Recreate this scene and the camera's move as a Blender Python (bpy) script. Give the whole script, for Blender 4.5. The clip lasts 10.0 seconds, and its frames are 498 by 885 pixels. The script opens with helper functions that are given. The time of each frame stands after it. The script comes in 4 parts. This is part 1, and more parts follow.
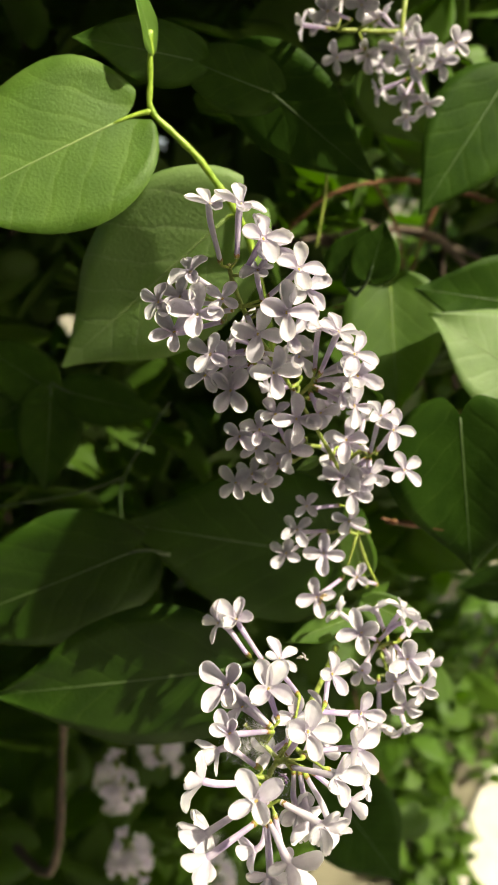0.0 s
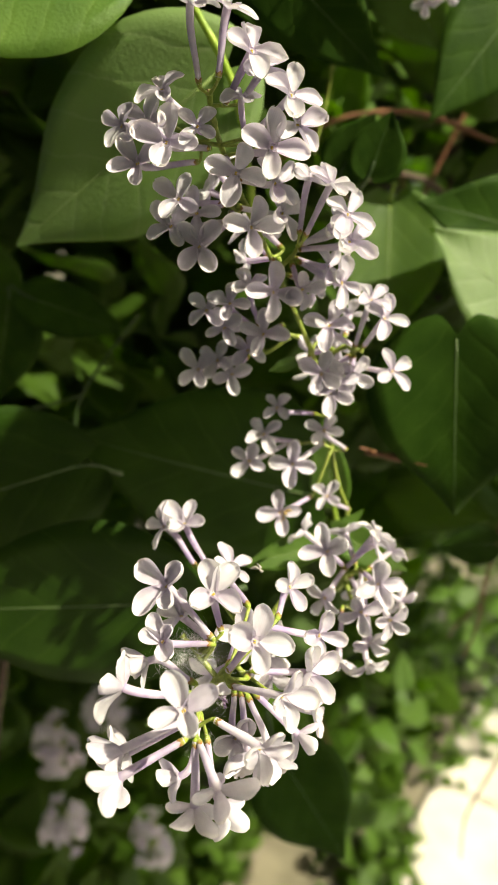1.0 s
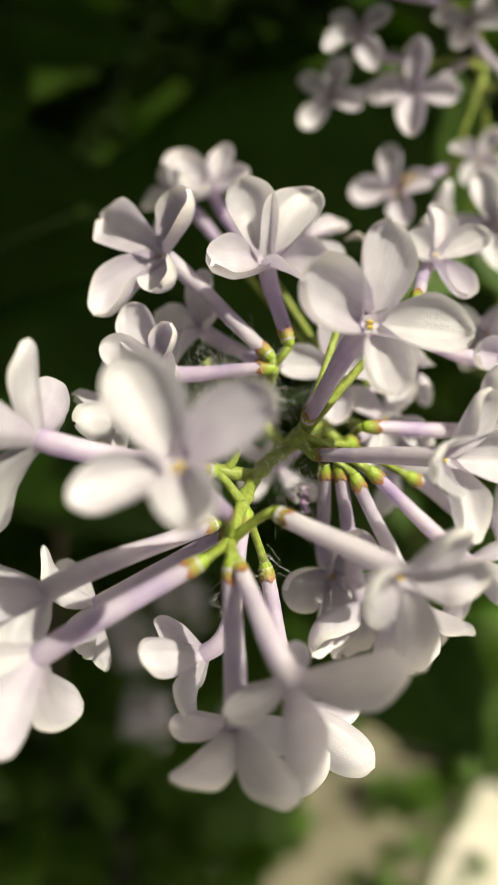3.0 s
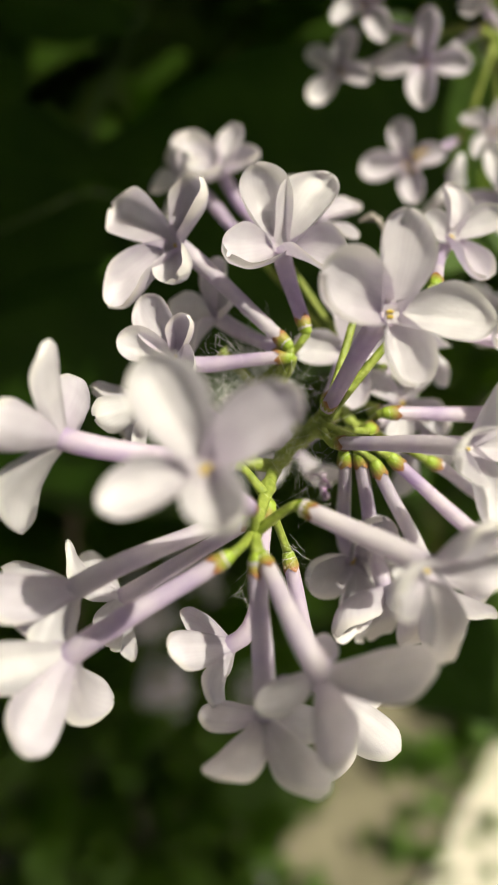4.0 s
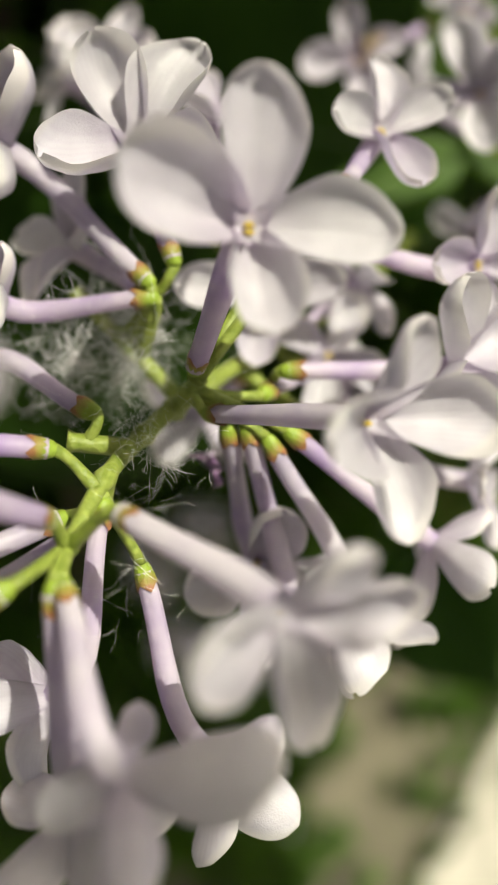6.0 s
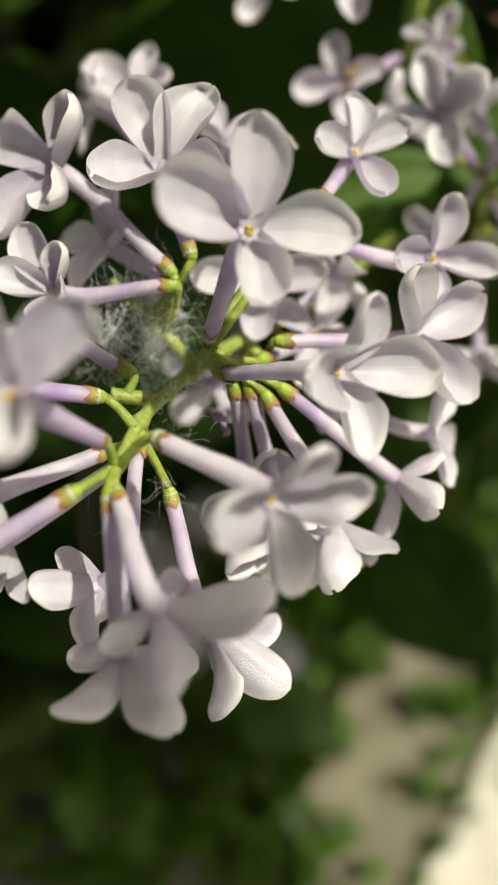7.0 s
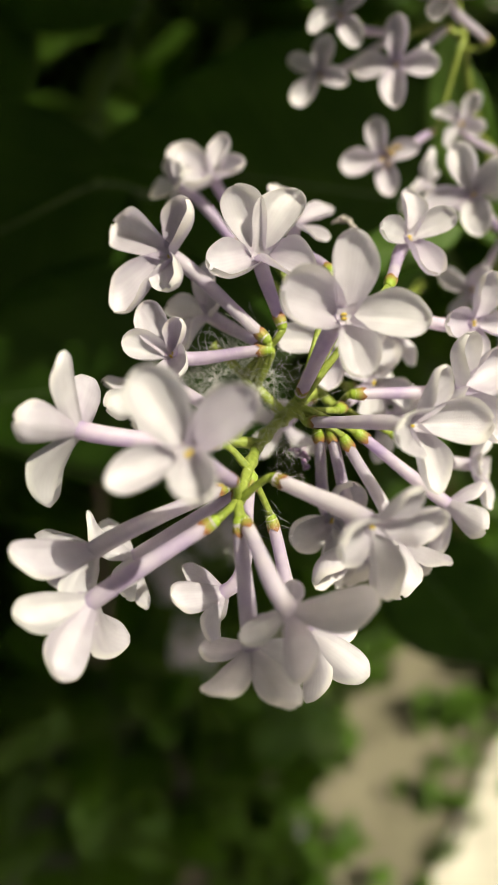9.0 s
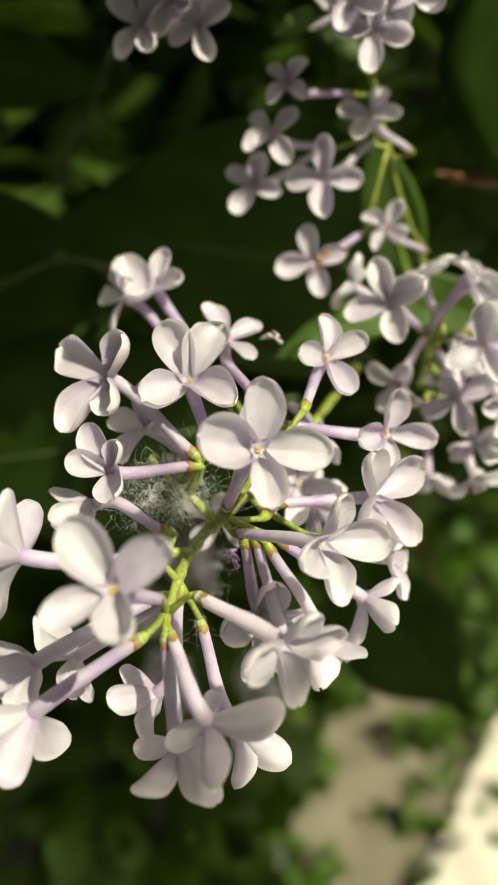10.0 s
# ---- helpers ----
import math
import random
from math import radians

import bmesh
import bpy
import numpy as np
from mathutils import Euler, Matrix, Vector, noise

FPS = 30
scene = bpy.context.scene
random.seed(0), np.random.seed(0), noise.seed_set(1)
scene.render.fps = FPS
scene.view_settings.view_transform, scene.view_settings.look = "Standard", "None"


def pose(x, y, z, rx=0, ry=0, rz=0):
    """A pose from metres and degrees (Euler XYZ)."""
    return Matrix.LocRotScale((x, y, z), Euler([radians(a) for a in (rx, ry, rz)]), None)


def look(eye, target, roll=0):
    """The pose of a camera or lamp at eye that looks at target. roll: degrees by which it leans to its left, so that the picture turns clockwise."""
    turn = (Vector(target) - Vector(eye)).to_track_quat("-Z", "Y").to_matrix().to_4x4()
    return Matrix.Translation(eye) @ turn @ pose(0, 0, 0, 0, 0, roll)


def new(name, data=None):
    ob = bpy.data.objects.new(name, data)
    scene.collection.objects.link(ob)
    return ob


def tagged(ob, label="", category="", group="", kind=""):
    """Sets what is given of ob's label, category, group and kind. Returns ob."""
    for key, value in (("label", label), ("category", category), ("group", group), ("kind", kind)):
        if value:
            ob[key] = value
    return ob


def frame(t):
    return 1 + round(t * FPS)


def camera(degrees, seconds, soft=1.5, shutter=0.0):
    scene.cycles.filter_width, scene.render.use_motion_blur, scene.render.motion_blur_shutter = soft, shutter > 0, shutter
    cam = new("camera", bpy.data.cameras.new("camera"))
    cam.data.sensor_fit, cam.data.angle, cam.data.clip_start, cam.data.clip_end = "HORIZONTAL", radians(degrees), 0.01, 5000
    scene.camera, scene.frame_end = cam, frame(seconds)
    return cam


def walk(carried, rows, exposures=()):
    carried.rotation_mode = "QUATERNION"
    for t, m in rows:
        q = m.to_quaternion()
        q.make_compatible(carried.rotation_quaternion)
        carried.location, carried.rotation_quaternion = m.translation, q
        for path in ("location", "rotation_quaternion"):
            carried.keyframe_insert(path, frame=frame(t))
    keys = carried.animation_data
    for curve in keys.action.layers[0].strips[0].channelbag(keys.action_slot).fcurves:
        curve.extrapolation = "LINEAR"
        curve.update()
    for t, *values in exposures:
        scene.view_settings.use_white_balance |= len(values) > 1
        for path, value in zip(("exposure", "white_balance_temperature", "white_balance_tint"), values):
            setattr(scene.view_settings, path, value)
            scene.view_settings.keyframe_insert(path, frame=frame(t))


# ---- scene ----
# ---- camera ----
cam = camera(35.0, 10.0, 1.0)
cam.data.dof.use_dof = True
cam.data.dof.aperture_fstop = 25.0
ROWS = [
    (0.0, 0.0000, 0.0000, 1.1800, 72.00, 0.00, 0.00),
    (0.5, 0.0032, -0.0034, 1.1616, 72.26, -4.73, 1.64),
    (1.0, 0.0050, 0.0191, 1.1460, 71.62, -5.07, 0.10),
    (1.5, 0.0084, 0.0443, 1.1206, 71.43, -4.07, 0.59),
    (2.0, 0.0099, 0.0591, 1.0956, 69.54, -3.15, 1.42),
    (2.5, 0.0094, 0.0782, 1.0862, 66.83, -1.82, 3.46),
    (3.0, 0.0085, 0.0897, 1.0828, 64.26, 0.01, 4.43),
    (3.5, 0.0074, 0.0920, 1.0833, 62.82, 0.97, 4.57),
    (4.0, 0.0074, 0.0904, 1.0844, 62.03, 1.49, 4.29),
    (4.5, 0.0096, 0.0901, 1.0832, 61.37, 1.92, 3.90),
    (5.0, 0.0151, 0.0965, 1.0765, 60.33, 2.63, 3.67),
    (5.5, 0.0161, 0.1081, 1.0756, 59.19, 2.97, 4.81),
    (6.0, 0.0173, 0.1073, 1.0768, 58.60, 3.38, 5.34),
    (6.5, 0.0183, 0.1002, 1.0789, 58.46, 3.69, 5.47),
    (7.0, 0.0190, 0.0931, 1.0810, 58.67, 3.74, 5.40),
    (7.5, 0.0190, 0.0921, 1.0822, 59.12, 3.35, 5.33),
    (8.0, 0.0183, 0.0889, 1.0836, 59.08, 3.43, 5.15),
    (8.5, 0.0153, 0.0824, 1.0889, 59.35, 2.96, 4.72),
    (9.0, 0.0121, 0.0806, 1.0917, 59.38, 4.07, 4.88),
    (9.5, 0.0127, 0.0787, 1.0932, 59.47, 4.08, 4.11),
    (10.0, 0.0185, 0.0784, 1.1043, 60.71, 3.92, 3.12),
]
EXPOSURES = [(0.0, 1.54, 8100, 0), (1.0, 1.50, 8100, 0), (1.5, 1.36, 8000, 0), (2.0, 1.18, 7900, 0), (2.5, 1.02, 7750, 0), (5.0, 0.87, 7500, 0), (5.5, 0.84, 7350, 0), (7.5, 0.84, 7350, 0), (9.0, 0.92, 7800, 0), (10.0, 0.96, 7800, 0)]
walk(cam, [(t, pose(x, y, z, rx, ry, rz)) for t, x, y, z, rx, ry, rz in ROWS], EXPOSURES)

# ---- light: a high sun to the right, open sky ----
SUN = Vector((0.55, -0.36, 0.76)).normalized()
sun = new("sun", bpy.data.lights.new("sun", "SUN"))
sun.data.energy, sun.data.angle, sun.data.color = 2.85, radians(0.55), (1.0, 0.97, 0.93)
sun.matrix_world = look(SUN * 10, (0, 0, 0))
sky = bpy.data.worlds.new("sky")
scene.world = sky
sky.use_nodes = True
nt = sky.node_tree
tex = nt.nodes.new("ShaderNodeTexSky")
tex.sky_type, tex.sun_disc = "NISHITA", False
tex.sun_elevation = math.asin(SUN.z)
tex.air_density, tex.dust_density = 0.55, 4.0
tex.sun_rotation = math.atan2(SUN.x, SUN.y)
nt.links.new(tex.outputs[0], nt.nodes["Background"].inputs[0])
nt.nodes["Background"].inputs[1].default_value = 0.15

# ---- materials ----


def material(name):
    m = bpy.data.materials.new(name)
    m.use_nodes = True
    t = m.node_tree
    return m, t, t.nodes["Principled BSDF"], t.nodes["Material Output"]


def node(t, kind, **values):
    n = t.nodes.new(kind)
    for key, value in values.items():
        n.inputs[key.replace("_", " ")].default_value = value
    return n


def ramp(t, source, *stops):
    r = t.nodes.new("ShaderNodeValToRGB")
    while len(r.color_ramp.elements) < len(stops):
        r.color_ramp.elements.new(0.5)
    for e, (at, colour) in zip(r.color_ramp.elements, stops):
        e.position, e.color = at, (*colour, 1)
    t.links.new(source, r.inputs[0])
    return r


def grain(t, scale, detail=4.0, space="Object"):
    co = t.nodes.new("ShaderNodeTexCoord")
    n = node(t, "ShaderNodeTexNoise", Scale=scale, Detail=detail)
    t.links.new(co.outputs[space], n.inputs["Vector"])
    return n


def bump(t, height, shader, strength=0.3, distance=0.0002):
    b = node(t, "ShaderNodeBump", Strength=strength, Distance=distance)
    t.links.new(height, b.inputs["Height"])
    t.links.new(b.outputs[0], shader.inputs["Normal"])
    return b


def thin(t, shader, out, colour, share, normal=None):
    """Lets light through a thin petal or leaf."""
    through_it = t.nodes.new("ShaderNodeBsdfTranslucent")
    if isinstance(colour, tuple):
        through_it.inputs[0].default_value = (*colour, 1)
    else:
        t.links.new(colour, through_it.inputs[0])
    mix = t.nodes.new("ShaderNodeMixShader")
    mix.inputs[0].default_value = share
    t.links.new(shader.outputs[0], mix.inputs[1])
    t.links.new(through_it.outputs[0], mix.inputs[2])
    t.links.new(mix.outputs[0], out.inputs["Surface"])
    if normal:
        t.links.new(normal.outputs[0], through_it.inputs["Normal"])


def calc(t, op, a, b=None, clamp=False):
    c = t.nodes.new("ShaderNodeMath")
    c.operation, c.use_clamp = op, clamp
    for k, v in enumerate((a, b)):
        if isinstance(v, (int, float)):
            c.inputs[k].default_value = v
        elif v is not None:
            t.links.new(v, c.inputs[k])
    return c.outputs[0]


def petal_material(name, low, high, share, lobe=True, gloss=0.85):
    """Waxy petal. A lobe, in its own coordinates (x along, length 1), has a paler rim that also paints in rim light,
    faint veins and a lilac claw.
    """
    m, t, s, out = material(name)
    n = grain(t, 1.6 if lobe else 260.0, 3.0)
    r = ramp(t, n.outputs[0], (0.3, low), (0.7, high))
    info = t.nodes.new("ShaderNodeObjectInfo")
    hue = node(t, "ShaderNodeHueSaturation")
    spread = t.nodes.new("ShaderNodeMapRange")
    spread.inputs["To Min"].default_value, spread.inputs["To Max"].default_value = 0.6, 1.6
    t.links.new(info.outputs["Random"], spread.inputs["Value"])
    t.links.new(spread.outputs[0], hue.inputs["Saturation"])
    colour = r.outputs[0]
    fine = grain(t, 62.0 if lobe else 3000.0, 10.0)
    height = fine.outputs[0]
    if lobe:
        co = t.nodes.new("ShaderNodeTexCoord")
        split = t.nodes.new("ShaderNodeSeparateXYZ")
        t.links.new(co.outputs["Object"], split.inputs[0])
        wob = calc(t, "MULTIPLY", calc(t, "SUBTRACT", n.outputs[0], 0.5), 0.08)
        across = calc(t, "ADD", calc(t, "DIVIDE", split.outputs[1], calc(t, "ADD", calc(t, "MULTIPLY", split.outputs[0], 0.6), 0.5)), wob)
        streak = calc(t, "ABSOLUTE", calc(t, "SINE", calc(t, "MULTIPLY", across, 62.0)))
        claw = calc(t, "SUBTRACT", 1.0, calc(t, "MULTIPLY", split.outputs[0], 2.2), True)
        tint = calc(t, "ADD", calc(t, "MULTIPLY", calc(t, "SUBTRACT", 1.0, streak), 0.13), calc(t, "MULTIPLY", claw, 0.36), True)
        mixer = t.nodes.new("ShaderNodeMix")
        mixer.data_type = "RGBA"
        t.links.new(tint, mixer.inputs["Factor"])
        t.links.new(colour, mixer.inputs["A"])
        mixer.inputs["B"].default_value = (0.62, 0.54, 0.66, 1)
        # thin pale rim round the spoon of the lobe, whitened further as painted rim light
        ex = calc(t, "DIVIDE", calc(t, "SUBTRACT", split.outputs[0], 0.56), 0.45)
        ey = calc(t, "DIVIDE", split.outputs[1], 0.300)
        far = calc(t, "SQRT", calc(t, "ADD", calc(t, "MULTIPLY", ex, ex), calc(t, "MULTIPLY", ey, ey)))
        rim = calc(t, "MULTIPLY", calc(t, "SUBTRACT", far, 0.86), 9.0, True)
        rim = calc(t, "MULTIPLY", rim, calc(t, "MULTIPLY", calc(t, "SUBTRACT", split.outputs[0], 0.2), 3.0, True))
        edge = t.nodes.new("ShaderNodeMix")
        edge.data_type = "RGBA"
        t.links.new(rim, edge.inputs["Factor"])
        t.links.new(mixer.outputs["Result"], edge.inputs["A"])
        edge.inputs["B"].default_value = (0.97, 0.95, 0.95, 1)
        colour = edge.outputs["Result"]
        height = calc(t, "ADD", calc(t, "MULTIPLY", streak, 0.03), fine.outputs[0])
    t.links.new(colour, hue.inputs["Color"])
    t.links.new(hue.outputs[0], s.inputs["Base Color"])
    s.inputs["Roughness"].default_value = 0.26 if lobe else 0.40
    s.inputs["Specular IOR Level"].default_value = gloss
    s.inputs["Sheen Weight"].default_value = 0.04
    s.inputs["Coat Weight"].default_value, s.inputs["Coat Roughness"].default_value = 0.25 if lobe else 0.1, 0.12
    b = bump(t, height, s, 0.30 if lobe else 0.12, 0.00020)
    rough = bump(t, fine.outputs[0], s, 0.45, 0.0003)
    t.links.new(b.outputs[0], s.inputs["Normal"])
    t.links.new(rough.outputs[0], s.inputs["Coat Normal"])
    thin(t, s, out, hue.outputs[0], share, b)
    return m


PETAL = petal_material("petal", (0.70, 0.675, 0.725), (0.90, 0.88, 0.93), 0.55)
TUBE = petal_material("corolla_tube", (0.54, 0.455, 0.635), (0.82, 0.765, 0.825), 0.42, False, 0.35)
BUD = petal_material("faded_floret", (0.34, 0.24, 0.38), (0.50, 0.38, 0.52), 0.2, False, 0.35)


def plain(name, low, high, scale, rough=0.5, share=0.0, glow=None, depth=0.0003):
    m, t, s, out = material(name)
    n = grain(t, scale, 6.0)
    r = ramp(t, n.outputs[0], (0.3, low), (0.7, high))
    t.links.new(r.outputs[0], s.inputs["Base Color"])
    s.inputs["Roughness"].default_value = rough
    bump(t, n.outputs[0], s, 0.5, depth)
    if share:
        thin(t, s, out, glow or high, share)
    return m


STEM = plain("green_stem", (0.20, 0.27, 0.04), (0.38, 0.45, 0.10), 1300, 0.42, 0.15, depth=0.0006)
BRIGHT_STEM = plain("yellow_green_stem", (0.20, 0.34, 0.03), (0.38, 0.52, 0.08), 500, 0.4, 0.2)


def calyx_material():
    """Green cup with reddish brown tooth edges."""
    m, t, s, out = material("calyx")
    co = t.nodes.new("ShaderNodeTexCoord")
    split = t.nodes.new("ShaderNodeSeparateXYZ")
    t.links.new(co.outputs["Object"], split.inputs[0])
    n = grain(t, 3.0, 4.0)
    level = calc(t, "ADD", split.outputs[2], calc(t, "MULTIPLY", calc(t, "SUBTRACT", n.outputs[0], 0.5), 0.7))
    r = ramp(t, level, (0.35, (0.26, 0.36, 0.04)), (0.98, (0.30, 0.13, 0.06)))
    t.links.new(r.outputs[0], s.inputs["Base Color"])
    s.inputs["Roughness"].default_value = 0.5
    bump(t, n.outputs[0], s, 0.5, 0.0003)
    return m


CALYX = calyx_material()
ANTHER = plain("anther", (0.62, 0.44, 0.05), (0.80, 0.62, 0.12), 900, 0.6)
BARK = plain("bark", (0.035, 0.022, 0.014), (0.12, 0.085, 0.055), 220, 0.85)
RED_BARK = plain("red_twig", (0.10, 0.035, 0.015), (0.26, 0.12, 0.05), 400, 0.6)
HUSK = plain("withered_husk", (0.20, 0.13, 0.06), (0.42, 0.30, 0.14), 600, 0.7)
DRY = plain("dry_floret", (0.30, 0.27, 0.24), (0.50, 0.46, 0.42), 900, 0.7)
SOIL = plain("soil", (0.09, 0.083, 0.052), (0.21, 0.19, 0.13), 9, 0.95, depth=0.01)
PAVING = plain("concrete", (0.40, 0.375, 0.31), (0.56, 0.53, 0.45), 14, 0.9, depth=0.003)
SILK, tree_, shader_, out_ = material("spider_silk")
shader_.inputs["Base Color"].default_value = (0.93, 0.93, 0.92, 1)
shader_.inputs["Roughness"].default_value = 0.35


def leaf_material(name, dark, light, glow, share, pattern=True, gloss=0.2):
    """Blade with side veins in the leaf's own coordinates: x across, y along, length 1."""
    m, t, s, out = material(name)
    co = t.nodes.new("ShaderNodeTexCoord")
    n = node(t, "ShaderNodeTexNoise", Scale=5.0, Detail=6.0)
    t.links.new(co.outputs["Object"], n.inputs["Vector"])
    r = ramp(t, n.outputs[0], (0.3, dark), (0.72, light))
    info = t.nodes.new("ShaderNodeObjectInfo")
    hue = node(t, "ShaderNodeHueSaturation")
    spread = t.nodes.new("ShaderNodeMapRange")
    spread.inputs["To Min"].default_value, spread.inputs["To Max"].default_value = 0.8, 1.2
    t.links.new(info.outputs["Random"], spread.inputs["Value"])
    t.links.new(spread.outputs[0], hue.inputs["Value"])
    colour = r.outputs[0]
    fine = node(t, "ShaderNodeTexNoise", Scale=70.0, Detail=6.0)
    t.links.new(co.outputs["Object"], fine.inputs["Vector"])
    height = fine.outputs[0]
    if pattern:
        split = t.nodes.new("ShaderNodeSeparateXYZ")
        t.links.new(co.outputs["Object"], split.inputs[0])

        side = calc(t, "ABSOLUTE", split.outputs[0])
        wob = calc(t, "MULTIPLY", calc(t, "SUBTRACT", n.outputs[0], 0.5), 0.13)
        arch = calc(t, "ADD", calc(t, "SUBTRACT", split.outputs[1], calc(t, "MULTIPLY", calc(t, "POWER", side, 0.9), 0.95)), wob)
        wave = calc(t, "ABSOLUTE", calc(t, "SUBTRACT", calc(t, "FRACT", calc(t, "MULTIPLY", arch, 5.3)), 0.5))
        vein = calc(t, "MULTIPLY", calc(t, "LESS_THAN", wave, 0.028), 0.40)
        mixer = t.nodes.new("ShaderNodeMix")
        mixer.data_type = "RGBA"
        t.links.new(vein, mixer.inputs["Factor"])
        t.links.new(colour, mixer.inputs["A"])
        mixer.inputs["B"].default_value = (light[0] * 1.8, light[1] * 1.45, light[2] * 2.0, 1)
        colour = mixer.outputs["Result"]
        soft = calc(t, "MULTIPLY", calc(t, "MINIMUM", wave, 0.16), 1.0)
        height = calc(t, "ADD", calc(t, "MULTIPLY", fine.outputs[0], 0.3), soft)
    t.links.new(colour, hue.inputs["Color"])
    t.links.new(hue.outputs[0], s.inputs["Base Color"])
    s.inputs["Roughness"].default_value = 0.55
    s.inputs["Specular IOR Level"].default_value = gloss
    b = bump(t, height, s, 0.12, 0.02)
    thin(t, s, out, glow, share, b)
    return m


# Shade is put into this green: darkened for leaves out of the sun.
SHADE_LEAF = leaf_material("lilac_leaf", (0.012, 0.034, 0.003), (0.030, 0.070, 0.008), (0.14, 0.30, 0.02), 0.12, True, 0.08)
# Brighter copy that paints in sunlight; real young leaves share it.
LIT_YOUNG = leaf_material("lit_young_leaf", (0.050, 0.110, 0.014), (0.100, 0.185, 0.032), (0.36, 0.58, 0.08), 0.40, True, 0.4)
# Palest copy: sunlight and sheen worked into the base colour.
LIT_LEAF = leaf_material("sunlit_leaf", (0.13, 0.215, 0.062), (0.20, 0.30, 0.11), (0.44, 0.68, 0.11), 0.36, True, 0.5)
# Foliage green, set darker to hold the bush's shade.
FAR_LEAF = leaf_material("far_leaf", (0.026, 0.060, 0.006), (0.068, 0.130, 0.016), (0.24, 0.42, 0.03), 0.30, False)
# Stem and midrib greens with the shade painted in, for shaded leaves.
SHADED_STEM = plain("shaded_stem", (0.02, 0.045, 0.008), (0.04, 0.08, 0.016), 500, 0.5)
SHADED_RIB = plain("shaded_midrib", (0.055, 0.10, 0.025), (0.09, 0.145, 0.04), 300, 0.5)
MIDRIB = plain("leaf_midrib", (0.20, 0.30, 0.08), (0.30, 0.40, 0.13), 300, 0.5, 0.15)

# ---- helpers for meshes ----


def mesh_of(name, verts, faces, mat, smooth=True):
    me = bpy.data.meshes.new(name)
    me.from_pydata([tuple(v) for v in verts], [], faces)
    me.materials.append(mat)
    if smooth:
        me.polygons.foreach_set("use_smooth", [True] * len(me.polygons))
    me.update()
    return me


def child(name, me, parent, m, label=""):
    """A mesh object under a thing or part; m is its pose relative to the parent."""
    ob = new(name, me)
    ob.parent = parent
    ob.matrix_local = m
    return tagged(ob, label)


def thing(name, at, label, category, group="", kind=""):
    ob = new(name)
    ob.empty_display_size = 0.01
    ob.location = at
    return tagged(ob, label, category, group, kind)


def sweep(points, radii, sides=8, closed=True):
    """Vertices and faces of a round stalk along points."""
    pts = [Vector(p) for p in points]
    verts, faces = [], []
    side = None
    for i, p in enumerate(pts):
        along = (pts[min(i + 1, len(pts) - 1)] - pts[max(i - 1, 0)]).normalized()
        if side is None:
            side = along.orthogonal().normalized()
        side = (side - along * side.dot(along)).normalized()
        up = along.cross(side)
        for k in range(sides):
            a = 2 * math.pi * k / sides
            verts.append(p + (side * math.cos(a) + up * math.sin(a)) * radii[i])
    for i in range(len(pts) - 1):
        for k in range(sides):
            a, b = i * sides + k, i * sides + (k + 1) % sides
            faces.append((a, b, b + sides, a + sides))
    if closed:
        faces.append(tuple(range(sides))[::-1])
        faces.append(tuple(range((len(pts) - 1) * sides, len(pts) * sides)))
    return verts, faces


def bezier(a, b, c, d, n):
    out = []
    for i in range(n + 1):
        u = i / n
        out.append(a * (1 - u) ** 3 + b * 3 * u * (1 - u) ** 2 + c * 3 * u * u * (1 - u) + d * u ** 3)
    return out


def smooth_line(points, n=6):
    """A soft curve through a few points."""
    p = [Vector(q) for q in points]
    out = []
    for i in range(len(p) - 1):
        a, b = p[i], p[i + 1]
        ta = (p[i + 1] - p[max(i - 1, 0)]) / 6
        tb = (p[min(i + 2, len(p) - 1)] - p[i]) / 6
        out += bezier(a, a + ta, b - tb, b, n)[:-1 if i < len(p) - 2 else None]
    return out


